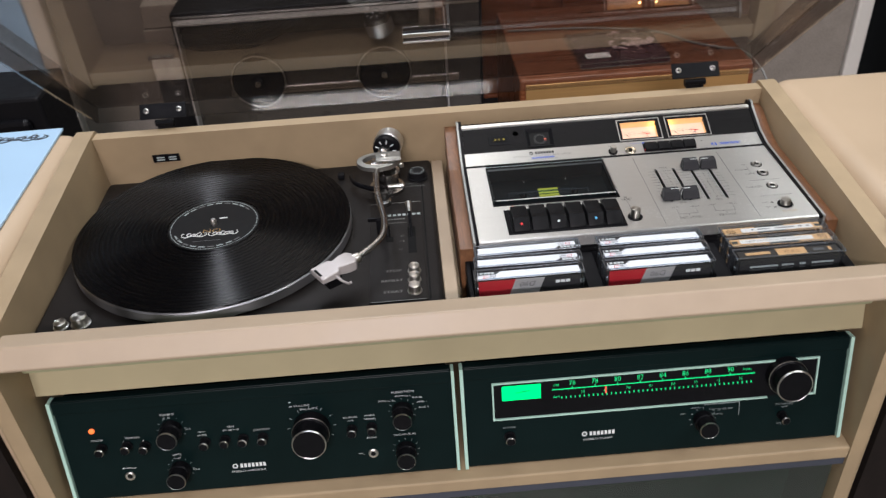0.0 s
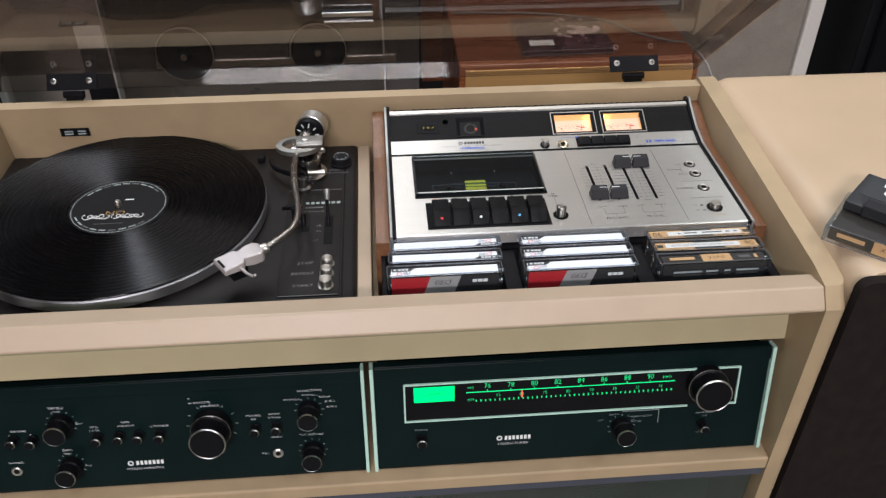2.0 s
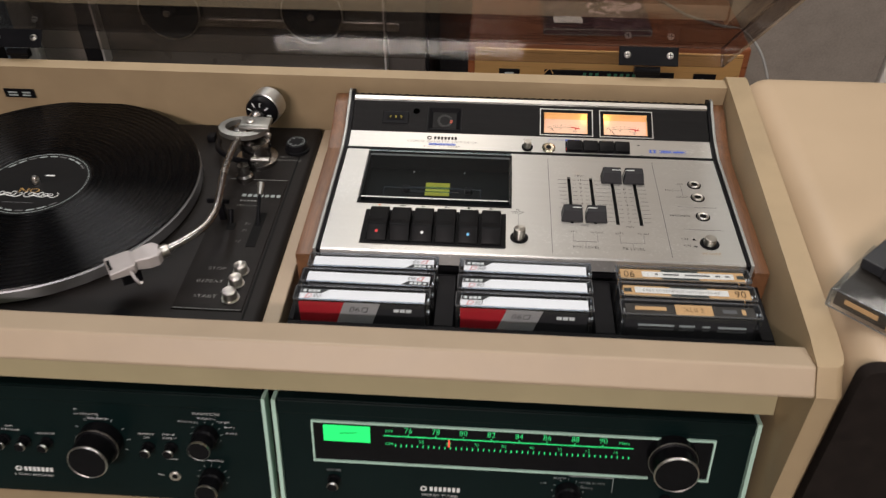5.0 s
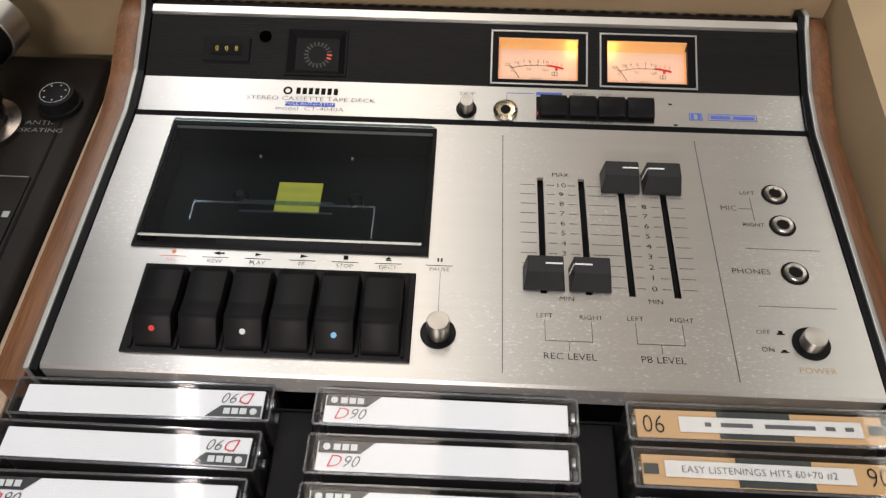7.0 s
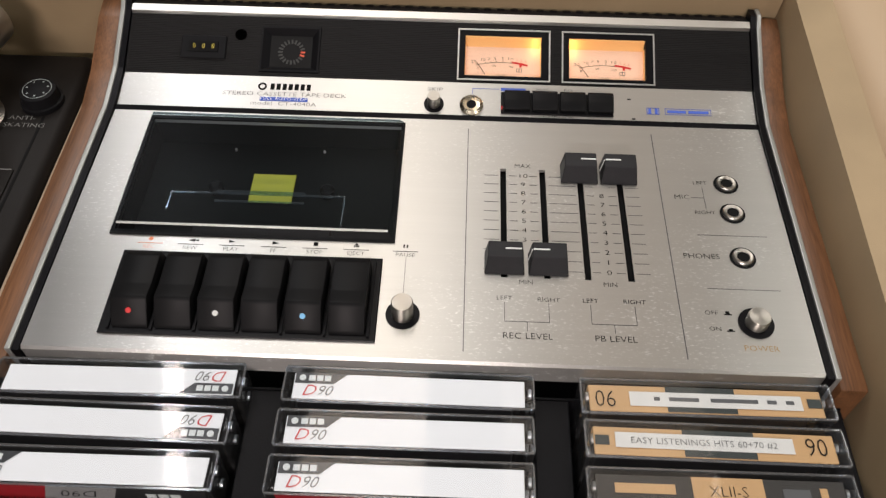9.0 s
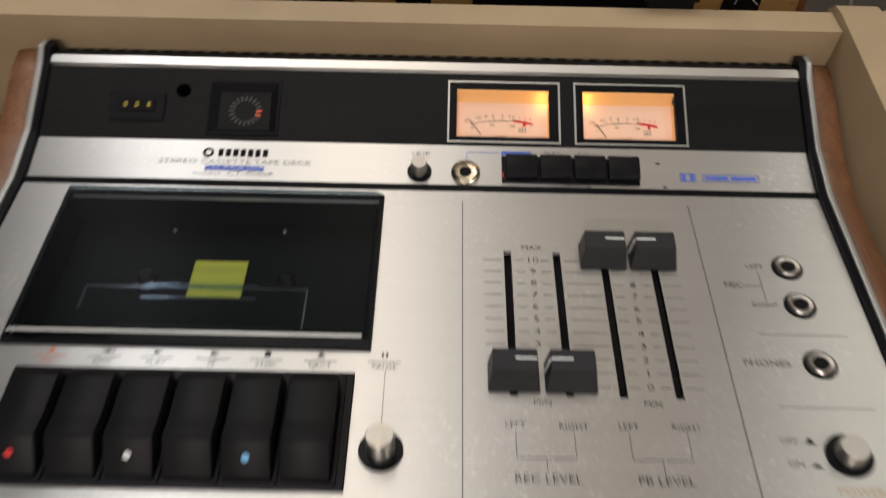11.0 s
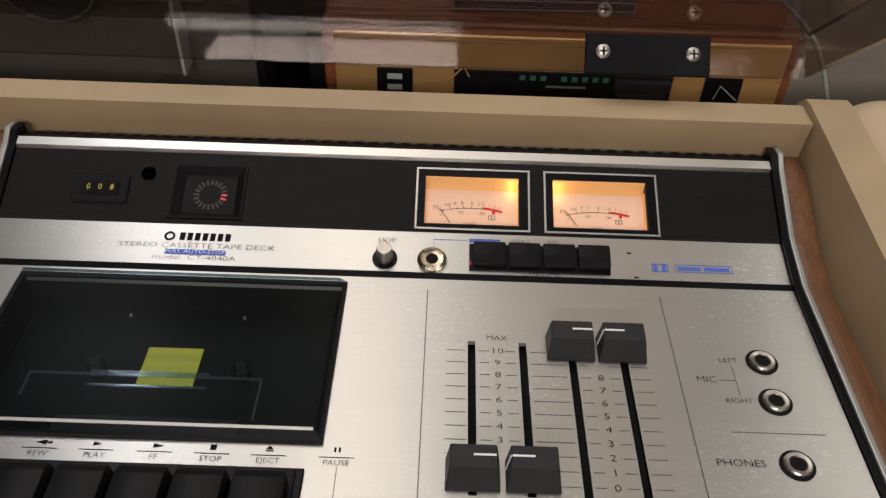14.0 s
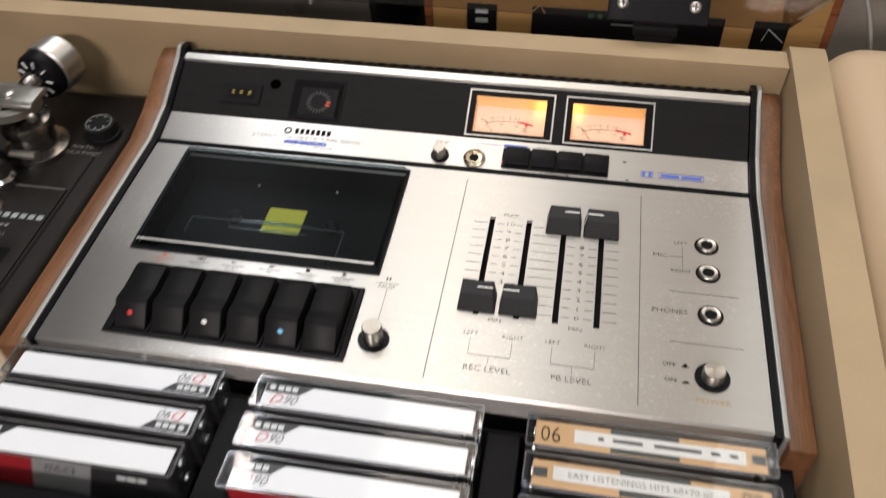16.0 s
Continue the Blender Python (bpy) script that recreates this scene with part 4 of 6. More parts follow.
dp("chassis", prism([(0.7065, 0.7224), (0.7065, 0.7745), (0.850, 0.7745), (0.879, 0.792), (0.911, 0.809), (0.926, 0.811), (0.926, 0.7224)], 0.0555, 0.4135), BLACK_SOFT)
def pierced(x0, x1, y0, y1, z0, z1, holes):
    """A flat plate with rectangular holes through it, each (x0, x1, y0, y1)."""
    bm = bmesh.new()
    xs = sorted({x0, x1, *(h[0] for h in holes), *(h[1] for h in holes)})
    ys = sorted({y0, y1, *(h[2] for h in holes), *(h[3] for h in holes)})
    keep = {}

    def vert(i, j, z):
        if (i, j, z) not in keep:
            keep[i, j, z] = bm.verts.new((xs[i], ys[j], z))
        return keep[i, j, z]

    def solid(i, j):
        if not (0 <= i < len(xs) - 1 and 0 <= j < len(ys) - 1):
            return False
        cx, cy = (xs[i] + xs[i + 1]) / 2, (ys[j] + ys[j + 1]) / 2
        return not any(h[0] < cx < h[1] and h[2] < cy < h[3] for h in holes)

    for i in range(len(xs) - 1):
        for j in range(len(ys) - 1):
            if not solid(i, j):
                continue
            for z in (z0, z1):
                bm.faces.new((vert(i, j, z), vert(i + 1, j, z), vert(i + 1, j + 1, z), vert(i, j + 1, z)))
            for di2, dj2, p, q in ((-1, 0, (i, j), (i, j + 1)), (1, 0, (i + 1, j), (i + 1, j + 1)), (0, -1, (i, j), (i + 1, j)), (0, 1, (i, j + 1), (i + 1, j + 1))):
                if not solid(i + di2, j + dj2):
                    bm.faces.new((vert(*p, z0), vert(*q, z0), vert(*q, z1), vert(*p, z1)))
    bmesh.ops.recalc_face_normals(bm, faces=bm.faces)
    return bm


SLOTS = (0.2720, 0.2925, 0.3120, 0.3325)
HOLES = [(0.0800, 0.2165, 0.7680, 0.8465)] + [(x - 0.00155, x + 0.00155, 0.7475, 0.8180) for x in SLOTS]
bm = pierced(0.0560, 0.4130, 0.7035, 0.8535, MZ - 0.0020, MZ, HOLES)
prism([(0.7000, 0.7825), (0.7000, MZ - 0.0012), (0.7012, MZ), (0.7035, MZ), (0.7035, 0.7825)], 0.0560, 0.4130, bm=bm)
dp("main_panel", bm, SILVER, "brushed aluminium panel with worn flecks")
dp("panel_gap", prism([(0.8536, MZ - 0.003), (0.8536, MZ - 0.0006), (0.8568, MZ + 0.0008), (0.8568, MZ - 0.003)], 0.0555, 0.4135), BLACK)
dp("upper_strip", prism([(0.8572, 0.796), (0.8790, 0.801), (0.8795, 0.799), (0.8577, 0.794)], 0.0560, 0.4130), SILVER, "brushed aluminium strip")
METERS = (0.2723, 0.3318)
YB, HALF = 0.8948, 0.0265
CUT = [(x - 0.0222, x + 0.0214, -0.0128, 0.0120) for x in METERS] + [(0.1497 - 0.0150, 0.1497 + 0.0150, -0.0132, 0.0122)]
bm = pierced(0.0560, 0.4130, -0.01715, 0.01968, -0.0022, 0.0, CUT)
bm.transform(on_black(0.0, YB))
dp("meter_panel", bm, BLACK_RIB, "finely ribbed black panel")
bm = bmesh.new()
for i in range(32):
    y = 0.8805 + i * 0.00099
    z = 0.801 + (y - 0.879) * 0.4571
    gaps = [(x - HALF, x + HALF) for x in METERS] if abs(y - YB) < 0.0152 else []
    if abs(y - 0.8943) < 0.0130:
        gaps.append((0.1325, 0.1669))
    ends = [0.0562] + sorted(v for g in gaps for v in g) + [0.4128]
    for xa, xb in zip(ends[::2], ends[1::2]):
        prism([(y, z + 0.0001), (y + 0.00025, z + 0.0005), (y + 0.0006, z + 0.0006), (y + 0.0007, z + 0.0003)], xa, xb, bm=bm)
dp("ribs", bm, BLACK_RIB)
dp("top_trim", prism([(0.9127, 0.8160), (0.9130, 0.8185), (0.9172, 0.8200), (0.9185, 0.8160)], 0.0560, 0.4130), SILVER_PLAIN, "bright top trim")
dp("rear_top", prism([(0.9187, 0.8145), (0.9187, 0.8190), (0.9262, 0.8165), (0.9262, 0.811)], 0.0560, 0.4130), BLACK_SOFT)
bm = bmesh.new()
for i in range(46):
    box(0.060 + i * 0.0077, 0.0645 + i * 0.0077, 0.9215, 0.9260, 0.8160, 0.8174, 0.0003, 1, bm=bm)
dp("vent_ribs", bm, BLACK_SOFT)
CHEEK = [(0.6985, 0.7224), (0.6985, 0.7970), (0.8545, 0.7985), (0.8800, 0.8040), (0.9130, 0.8190), (0.9190, 0.8235), (0.9262, 0.8225), (0.9262, 0.7224)]
for a, b, nm in ((0.0525, 0.0556, BLACK), (0.0495, 0.0523, SILVER_PLAIN), (0.4134, 0.4165, BLACK), (0.4167, 0.4193, SILVER_PLAIN)):
    dp("side_edge", prism(CHEEK if nm is SILVER_PLAIN else [(y, z - 0.0008) for y, z in CHEEK], a, b, 0.0006 if nm is SILVER_PLAIN else 0), SATIN_EDGE if nm is SILVER_PLAIN else nm, "bright metal edge" if nm is SILVER_PLAIN else "black edge")
WC = [(0.6950, 0.7224), (0.6950, 0.7925), (0.8560, 0.7940), (0.8810, 0.8000), (0.9130, 0.8140), (0.9264, 0.8165), (0.9264, 0.7224)]
dp("wood_cheek", prism(WC, 0.0350, 0.0493, 0.0012), WOOD, "walnut side cheek", smooth=True)
dp("wood_cheek", prism(WC, 0.4195, 0.4320, 0.0012), WOOD, "walnut side cheek", smooth=True)

# cassette window
WELL = mat("well_paint", (0.0042, 0.0060, 0.0064), 0.65, spec=0.08, scale=30, vary=0.5)
bm = pierced(0.0780, 0.2185, 0.7655, 0.8490, MZ + 0.0002, MZ + 0.0012, HOLES[:1])
well = dp("cassette_well", bm, BLACK, "black cassette well")
WF = 0.7775
dp("well_floor", box(0.0785, 0.2180, 0.7660, 0.8480, WF - 0.0020, WF), WELL, parent=well)
bm = box(0.0785, 0.0797, 0.7672, 0.8473, WF + 0.0001, MZ - 0.0022)
box(0.2168, 0.2180, 0.7672, 0.8473, WF + 0.0001, MZ - 0.0022, bm=bm)
box(0.0785, 0.2180, 0.7660, 0.7671, WF + 0.0001, MZ - 0.0022, bm=bm)
box(0.0785, 0.2180, 0.8474, 0.8485, WF + 0.0001, MZ - 0.0022, bm=bm)
dp("well_wall", bm, WELL, parent=well)
for x in (0.118, 0.178):
    dp("guide_post", lathe([(0.0040, WF), (0.0040, WF + 0.0040), (0.0022, WF + 0.0055)], Matrix.Translation((x, 0.8120, 0)), 20), BLACK, parent=well, smooth=True)
dp("head_cover", box(0.1120, 0.1840, 0.7745, 0.7850, WF + 0.0001, WF + 0.0070, 0.0010), BLACK, parent=well)
bm = bmesh.new()
top, low = 0.0052, 0.0020
ring = [(0.0785, 0.7660), (0.2180, 0.7660), (0.2180, 0.8485), (0.0785, 0.8485)]
ring2 = [(0.0805, 0.7690), (0.2155, 0.7690), (0.2155, 0.8470), (0.0805, 0.8470)]
a = [bm.verts.new((x, y, MZ + low)) for x, y in ring]
b = [bm.verts.new((x, y, MZ + top)) for x, y in ring2]
bm.faces.new(b)
for k in range(4):
    bm.faces.new((a[k], a[(k + 1) % 4], b[(k + 1) % 4], b[k]))
glass = dp("window_glass", bm, WINDOW, "dark tinted bevelled window", parent=well)
glass.visible_shadow = False
# The lower bevel's glint, drawn as a thin metal strip.
dp("window_edge", prism([(0.7686, MZ + 0.0048), (0.7689, MZ + 0.0052), (0.7697, MZ + 0.0053), (0.7699, MZ + 0.0050)], 0.0815, 0.2150), SATIN_EDGE, "strip drawn as the bright line of the glass bevel", parent=well)
dp("sticker", box(0.1362, 0.1595, 0.8035, 0.8240, WF + 0.0010, WF + 0.0015, 0.0002, 1), YELLOW, "yellow cassette label", parent=well)
for xa, xb, y, h in ((0.0985, 0.1900, 0.7992, 0.0010), (0.1225, 0.1690, 0.8005, 0.0012), (0.1225, 0.1690, 0.7940, 0.0010)):
    dp("clear_bar", box(xa, xb, y, y + 0.0007, 0.7895, 0.7895 + h), BAR, "clear plastic bar edge", parent=well)
for x, y in ((0.0985, 0.7880), (0.1893, 0.7800)):
    dp("clear_bar", box(x, x + 0.0008, y, 0.7990, 0.7895, 0.7904), BAR, parent=well)
for x, y in ((0.1228, 0.8424), (0.1727, 0.8430), (0.1372, 0.7720), (0.1800, 0.7740)):
    dp("pin", lathe([(0.0007, WF), (0.0007, WF + 0.0014), (0.0003, WF + 0.0018)], Matrix.Translation((x, y, 0)), 10), CHROME, parent=well)

# piano keys
bm = box(0.0880, 0.2135, 0.7085, 0.7555, MZ + 0.0002, MZ + 0.0012, 0.0004, 1)
keys = dp("key_frame", bm, BLACK, "black key surround")
for i in range(7):
    x = 0.0925 + 0.0196 * i
    dp("key_divider", box(x - 0.0006, x + 0.0006, 0.7105, 0.754, MZ + 0.0013, MZ + 0.0024), BLACK_SOFT, parent=keys)
for i in range(6):
    x = 0.0942 + 0.0196 * i
    k = dp("key", prism([(0.7112, MZ + 0.0014), (0.7120, MZ + 0.0030), (0.7200, MZ + 0.0118), (0.7214, MZ + 0.0128), (0.7290, MZ + 0.0114), (0.7450, MZ + 0.0116), (0.7485, MZ + 0.0100), (0.7500, MZ + 0.0014)], x, x + 0.0166, 0.0006), KEY, "glossy black piano key", parent=keys, smooth=True)
    if i in (0, 2, 4):
        q = Matrix.Translation((x + 0.0083, 0.71660, MZ + 0.00795)) @ pose(0, 0, 0, 47.5)
        dp("dot", lathe([(0.0013, 0.0), (0.0013, 0.0005)], q, 16), (RED_INK, WHITE_INK, CYAN_DOT)[i // 2], ("red dot", "white dot", "blue dot")[i // 2], parent=keys)
for body, x, ink in (("REC", 0.0990, ORANGE_INK), ("REW", 0.1190, BLACK_INK), ("PLAY", 0.1390, BLACK_INK), ("FF", 0.1597, BLACK_INK), ("STOP", 0.1798, BLACK_INK), ("EJECT", 0.2000, BLACK_INK), ("PAUSE", 0.2240, BLACK_INK)):
    dw(body, 0.0032, on_main(x, 0.7585), ink, 1.05)
    dm(-0.0062, 0.0062, -0.00012, 0.00012, on_main(x, 0.7608), ink)


def arrow(x, y, s, flip, ink, open_one=False):
    bm = bmesh.new()
    pts = [(-s, -s * 0.55, 0.0002), (s, 0, 0.0002), (-s, s * 0.55, 0.0002)]
    bm.faces.new([bm.verts.new(((-a if flip else a), b, c)) for a, b, c in pts])
    bmesh.ops.recalc_face_normals(bm, faces=bm.faces)
    bm.transform(on_main(x, y))
    dp("symbol", bm, ink)


arrow(0.1190, 0.7632, 0.0018, True, BLACK_INK)
arrow(0.1215, 0.7632, 0.0012, True, BLACK_INK)
arrow(0.1390, 0.7632, 0.0016, False, BLACK_INK)
arrow(0.1605, 0.7632, 0.0018, False, BLACK_INK)
dp("symbol", lathe([(0.0011, 0.0001), (0.0011, 0.00025)], on_main(0.0990, 0.7634), 16), ORANGE_INK)
dm(-0.0011, 0.0011, -0.0011, 0.0011, on_main(0.1800, 0.7634), BLACK_INK, "symbol")
bm = bmesh.new()
bm.faces.new([bm.verts.new(v) for v in ((-0.0014, 0.0, 0.0002), (0.0014, 0.0, 0.0002), (0.0, 0.0015, 0.0002))])
bm.transform(on_main(0.2000, 0.7633))
dp("symbol", bm, BLACK_INK)
dm(-0.0014, 0.0014, -0.0008, -0.0004, on_main(0.2000, 0.7633), BLACK_INK, "symbol")
for x in (0.2232, 0.2248):
    dm(-0.0004, 0.0004, -0.0010, 0.0010, on_main(x, 0.7640), BLACK_INK, "symbol")
dm(-0.00012, 0.00012, 0.730, 0.7570, on_main(0.2245, 0.0), GREY_LINE, "printed_line")


def push_knob(m, r, h, name, label):
    k = dp(name, lathe([(r * 1.55, 0.0001), (r * 1.55, 0.0006), (r * 1.05, 0.0007)], m, 32), BLACK, label)
    recentre(dp("cap", lathe([(r * 0.98, 0.0007), (r * 0.98, h - 0.0010), (r * 0.95, h - 0.0003), (r * 0.90, h)], m, 40), TURNED, "turned steel cap", parent=k, smooth=True), m)
    return k


push_knob(on_main(0.2250, 0.7242), 0.0051, 0.0110, "pause_knob", "round steel pause knob in black collar")
push_knob(on_main(0.3872, 0.7262), 0.0053, 0.0065, "power_button", "round steel power button in black collar")
push_knob(on_strip(0.2335, 0.8640), 0.0036, 0.0085, "skip_button", "small steel button in black collar")


def socket(m, r, parent=None):
    s = dp("socket", lathe([(r * 1.30, 0.0001), (r * 1.30, 0.0004)], m, 28), BLACK_INK, "chrome jack socket")
    dp("ring", lathe([(r * 1.05, 0.0004), (r * 1.02, 0.0014), (r * 0.92, 0.0019), (r * 0.66, 0.0016), (r * 0.58, 0.0009)], m, 28, closed=False), CHROME, parent=s, smooth=True)
    dp("hole", lathe([(r * 0.60, 0.0004), (r * 0.60, 0.0012)], m, 20), BLACK_INK, parent=s)


for y in (0.8118, 0.7920, 0.7638):
    socket(on_main(0.3880, y), 0.0049)
s = dp("socket", lathe([(0.0066, 0.0001), (0.0066, 0.0012), (0.0050, 0.0022), (0.0028, 0.0016)], on_strip(0.2545, 0.8638), 28), mat("nickel_gold", (0.62, 0.55, 0.42), 0.25, 1.0, scale=200, vary=0.05), "nickel jack socket", smooth=True)
dp("hole", lathe([(0.0027, 0.0006), (0.0027, 0.0018)], on_strip(0.2545, 0.8638), 16), BLACK_INK, parent=s)

# level sliders
for x in SLOTS:
    dp("slider_slot", box(x - 0.0030, x + 0.0030, 0.7465, 0.8190, MZ - 0.0060, MZ - 0.0045), BLACK_INK)
for i in range(11):
    y = 0.7520 + 0.0061 * i
    for x in (0.2822, 0.3224):
        if not (x < 0.3 and i < 3) and not (x > 0.3 and i > 8):
            dw(str(i), 0.0040, on_main(x, y), BLACK_INK, 1.4, "scale_number")
    for a, b in ((0.2620, 0.2695), (0.2750, 0.2790), (0.2855, 0.2895), (0.2955, 0.3095), (0.3145, 0.3185), (0.3260, 0.3300), (0.3350, 0.3420)):
        dm(a, b, -0.00011, 0.00011, on_main(0, y), GREY_LINE, "scale_line")
for body, x, y, s in (("MAX", 0.2822, 0.8200, 0.0038), ("MIN", 0.2822, 0.7448, 0.0036), ("MIN", 0.3222, 0.7450, 0.0036), ("LEFT", 0.2718, 0.7355, 0.0034), ("RIGHT", 0.2925, 0.7352, 0.0034), ("LEFT", 0.3120, 0.7355, 0.0034), ("RIGHT", 0.3325, 0.7356, 0.0034),
                      ("REC LEVEL", 0.2822, 0.7150, 0.0046), ("PB LEVEL", 0.3222, 0.7150, 0.0046), ("LEFT", 0.3745, 0.8122, 0.0034), ("MIC", 0.3638, 0.8020, 0.0044), ("RIGHT", 0.3742, 0.7920, 0.0034), ("PHONES", 0.3680, 0.7640, 0.0044),
                      ("OFF", 0.3675, 0.7312, 0.0034), ("ON", 0.3680, 0.7225, 0.0034)):
    dw(body, s, on_main(x, y), BLACK_INK, 1.08)
dw("POWER", 0.0042, on_main(0.3872, 0.7128), GOLD_INK, 1.1)
for c in (0.2822, 0.3222):
    for x in (c - 0.0103, c + 0.0103):
        dm(-0.00012, 0.00012, 0.7228, 0.7332, on_main(x, 0), GREY_LINE, "printed_line")
    dm(c - 0.0103, c + 0.0103, -0.00012, 0.00012, on_main(0, 0.7228), GREY_LINE, "printed_line")
    dm(-0.00012, 0.00012, 0.7180, 0.7228, on_main(c, 0), GREY_LINE, "printed_line")
for x in (0.2532, 0.3532):
    dm(-0.00022, 0.00022, 0.7060, 0.8470, on_main(x, 0), GREY_LINE, "printed_line")
for y in (0.7775, 0.7450):
    dm(0.3680, 0.4025, -0.00013, 0.00013, on_main(0, y), GREY_LINE, "printed_line")
dm(-0.00012, 0.00012, -0.0075, 0.0075, on_main(0.3752, 0.8020), GREY_LINE, "printed_line")
dm(0.3685, 0.3752, -0.00012, 0.00012, on_main(0, 0.8020), GREY_LINE, "printed_line")
for y, h in ((0.7312, 0.0016), (0.7222, 0.0009)):
    dm(-0.0018, 0.0018, -0.0003, 0.0003, on_main(0.3750, y - 0.0006), BLACK_INK, "symbol")
    dm(-0.0009, 0.0009, 0.0, h, on_main(0.3750, y - 0.0004), BLACK_INK, "symbol")
for x, y, side in ((0.2720, 0.7485, 1), (0.2930, 0.7485, -1), (0.3115, 0.8085, 1), (0.3320, 0.8085, -1)):
    prof = [(y, 0.0006), (y + 0.0004, 0.0022), (y + 0.0044, 0.0112), (y + 0.0120, 0.0128), (y + 0.0127, 0.0120), (y + 0.0131, 0.0006)]
    bm = prism([(yy, MZ + 0.87 * h) for yy, h in prof], x - 0.0097, x + 0.0097)
    for v in bm.verts:
        v.co.x = x + (v.co.x - x) * (1 - 0.20 * (v.co.z - MZ) / 0.0128)
    bmesh.ops.bevel(bm, geom=list(bm.edges), offset=0.0004, segments=2, profile=0.5, affect="EDGES")
    k = dp("slider_cap", bm, SLIDER, "dark grey slider cap with white line")
    q = Matrix.Translation((x, y + 0.0084, MZ + 0.01050)) @ pose(0, 0, 0, 10.4)
    dm(*((0.0, 0.0078) if side > 0 else (-0.0078, 0.0)), -0.00035, 0.00035, q, WHITE_INK, "white_line", 0.0003, k)
    if side < 0:
        lean = Matrix.Translation((x - 0.0097, y + 0.0084, MZ)) @ pose(0, 0, 0, 0, 9.0, 0)
        dp("white_line", box(-0.0003, 0.0001, -0.00035, 0.00035, 0.0020, 0.0104, m=lean), WHITE_INK, parent=k)

# strip print and switches
logo(deck, di @ on_strip(0.1490, 0.8722), 0.0310, BLACK_INK)
dw("STEREO CASSETTE TAPE DECK", 0.0038, on_strip(0.1490, 0.8672), GREY_LINE, 1.35)
bl = dm(-0.0135, 0.0135, -0.0013, 0.0013, on_strip(0.1490, 0.8640), BLUE_INK, "blue_plate")
dw("FULL AUTO-STOP", 0.0026, on_strip(0.1490, 0.8640, 0.0002), WHITE_INK, 1.3)
dw("model  CT-4040A", 0.0036, on_strip(0.1490, 0.8610), GREY_LINE, 1.4)
dw("SKIP", 0.0034, on_strip(0.2338, 0.8738), GREY_LINE, 1.4)
dw("CHROME", 0.0030, on_strip(0.3030, 0.8584), BLACK_INK, 1.4)
dw("BIAS", 0.0028, on_strip(0.2945, 0.8755), GREY_LINE, 1.4)
dw("EQ", 0.0028, on_strip(0.3090, 0.8755), GREY_LINE, 1.4)
dm(0.2550, 0.2700, -0.0001, 0.0001, on_strip(0, 0.8752), BLUE_INK, "printed_line")
dm(-0.0001, 0.0001, -0.0040, 0.0, on_strip(0.2550, 0.8752), BLUE_INK, "printed_line")
dm(0.2710, 0.2850, -0.0010, 0.0010, on_strip(0, 0.8752), BLUE_INK)
bank = dp("switch_bank", box(-0.0315, 0.0312, -0.0078, 0.0068, 0.0002, 0.0010, 0.0003, 1, m=on_strip(0.3025, 0.8665)), BLACK, "black switch bank")
for i in range(4):
    bm = prism([(-0.0066, 0.0011), (-0.0062, 0.0032), (-0.0010, 0.0044), (0.0035, 0.0048), (0.0056, 0.0042), (0.0058, 0.0011)], -0.0071, 0.0071, 0.0005)
    bm.transform(on_strip(0.2800 + 0.0155 * i, 0.8668))
    dp("switch", bm, KEY, "black rocker key", parent=bank, smooth=True)
dm(-0.0003, 0.0003, -0.0012, 0.0012, on_strip(0.2715, 0.8625, 0.0011), RED_INK, "red_mark")
for x, y in ((0.3430, 0.8712), (0.3450, 0.8585)):
    dm(-0.0010, 0.0010, -0.0004, 0.0004, on_strip(x, y), BLACK_INK, "symbol")
q = on_strip(0.3560, 0.8640)
for a, b, c, d2 in ((-0.0035, -0.0031, -0.0020, 0.0020), (0.0031, 0.0035, -0.0020, 0.0020), (-0.0035, 0.0035, 0.0018, 0.0021), (-0.0035, 0.0035, -0.0021, -0.0018), (-0.0026, -0.0010, -0.0016, 0.0016), (0.0010, 0.0026, -0.0016, 0.0016)):
    dm(a, b, c, d2, q, BLUE_INK, "maker_mark")
q = on_strip(0.3755, 0.8640)
for a, b, c, d2 in ((-0.0128, 0.0128, 0.0018, 0.0020), (-0.0128, 0.0128, -0.0020, -0.0018), (-0.0128, -0.0126, -0.0018, 0.0018), (0.0126, 0.0128, -0.0018, 0.0018), (-0.0115, -0.0012, -0.0009, 0.0009), (0.0002, 0.0115, -0.0009, 0.0009)):
    dm(a, b, c, d2, q, BLUE_INK, "maker_mark")

# counter, hole and tape-run window on the ribbed panel
c = dp("tape_counter", box(-0.0130, 0.0130, -0.0072, 0.0072, 0.0004, 0.0016, 0.0005, 1, m=on_black(0.1000, 0.8940)), BLACK_SOFT, "tape counter with yellow digits")
dp("counter_slot", box(-0.0086, 0.0086, -0.0031, 0.0031, 0.0017, 0.0020, m=on_black(0.1000, 0.8940)), BLACK_INK, parent=c)
for i, body in enumerate("008"):
    dw(body, 0.0043, on_black(0.0948 + i * 0.0054, 0.8940, 0.0021), YELLOW_INK, 0.9, "digit", c)
    dp("wheel_gap", box(-0.0002, 0.0002, -0.0031, 0.0031, 0.0021, 0.0024, m=on_black(0.0975 + i * 0.0054, 0.8940)), BLACK_INK, parent=c)
# No opening is cut: a near-black disc carries the hole's darkness.
dp("reset_hole", lathe([(0.0034, 0.0006), (0.0034, 0.0010)], on_black(0.1207, 0.9018), 24), VOID, "small black reset hole")
bm = bmesh.new()
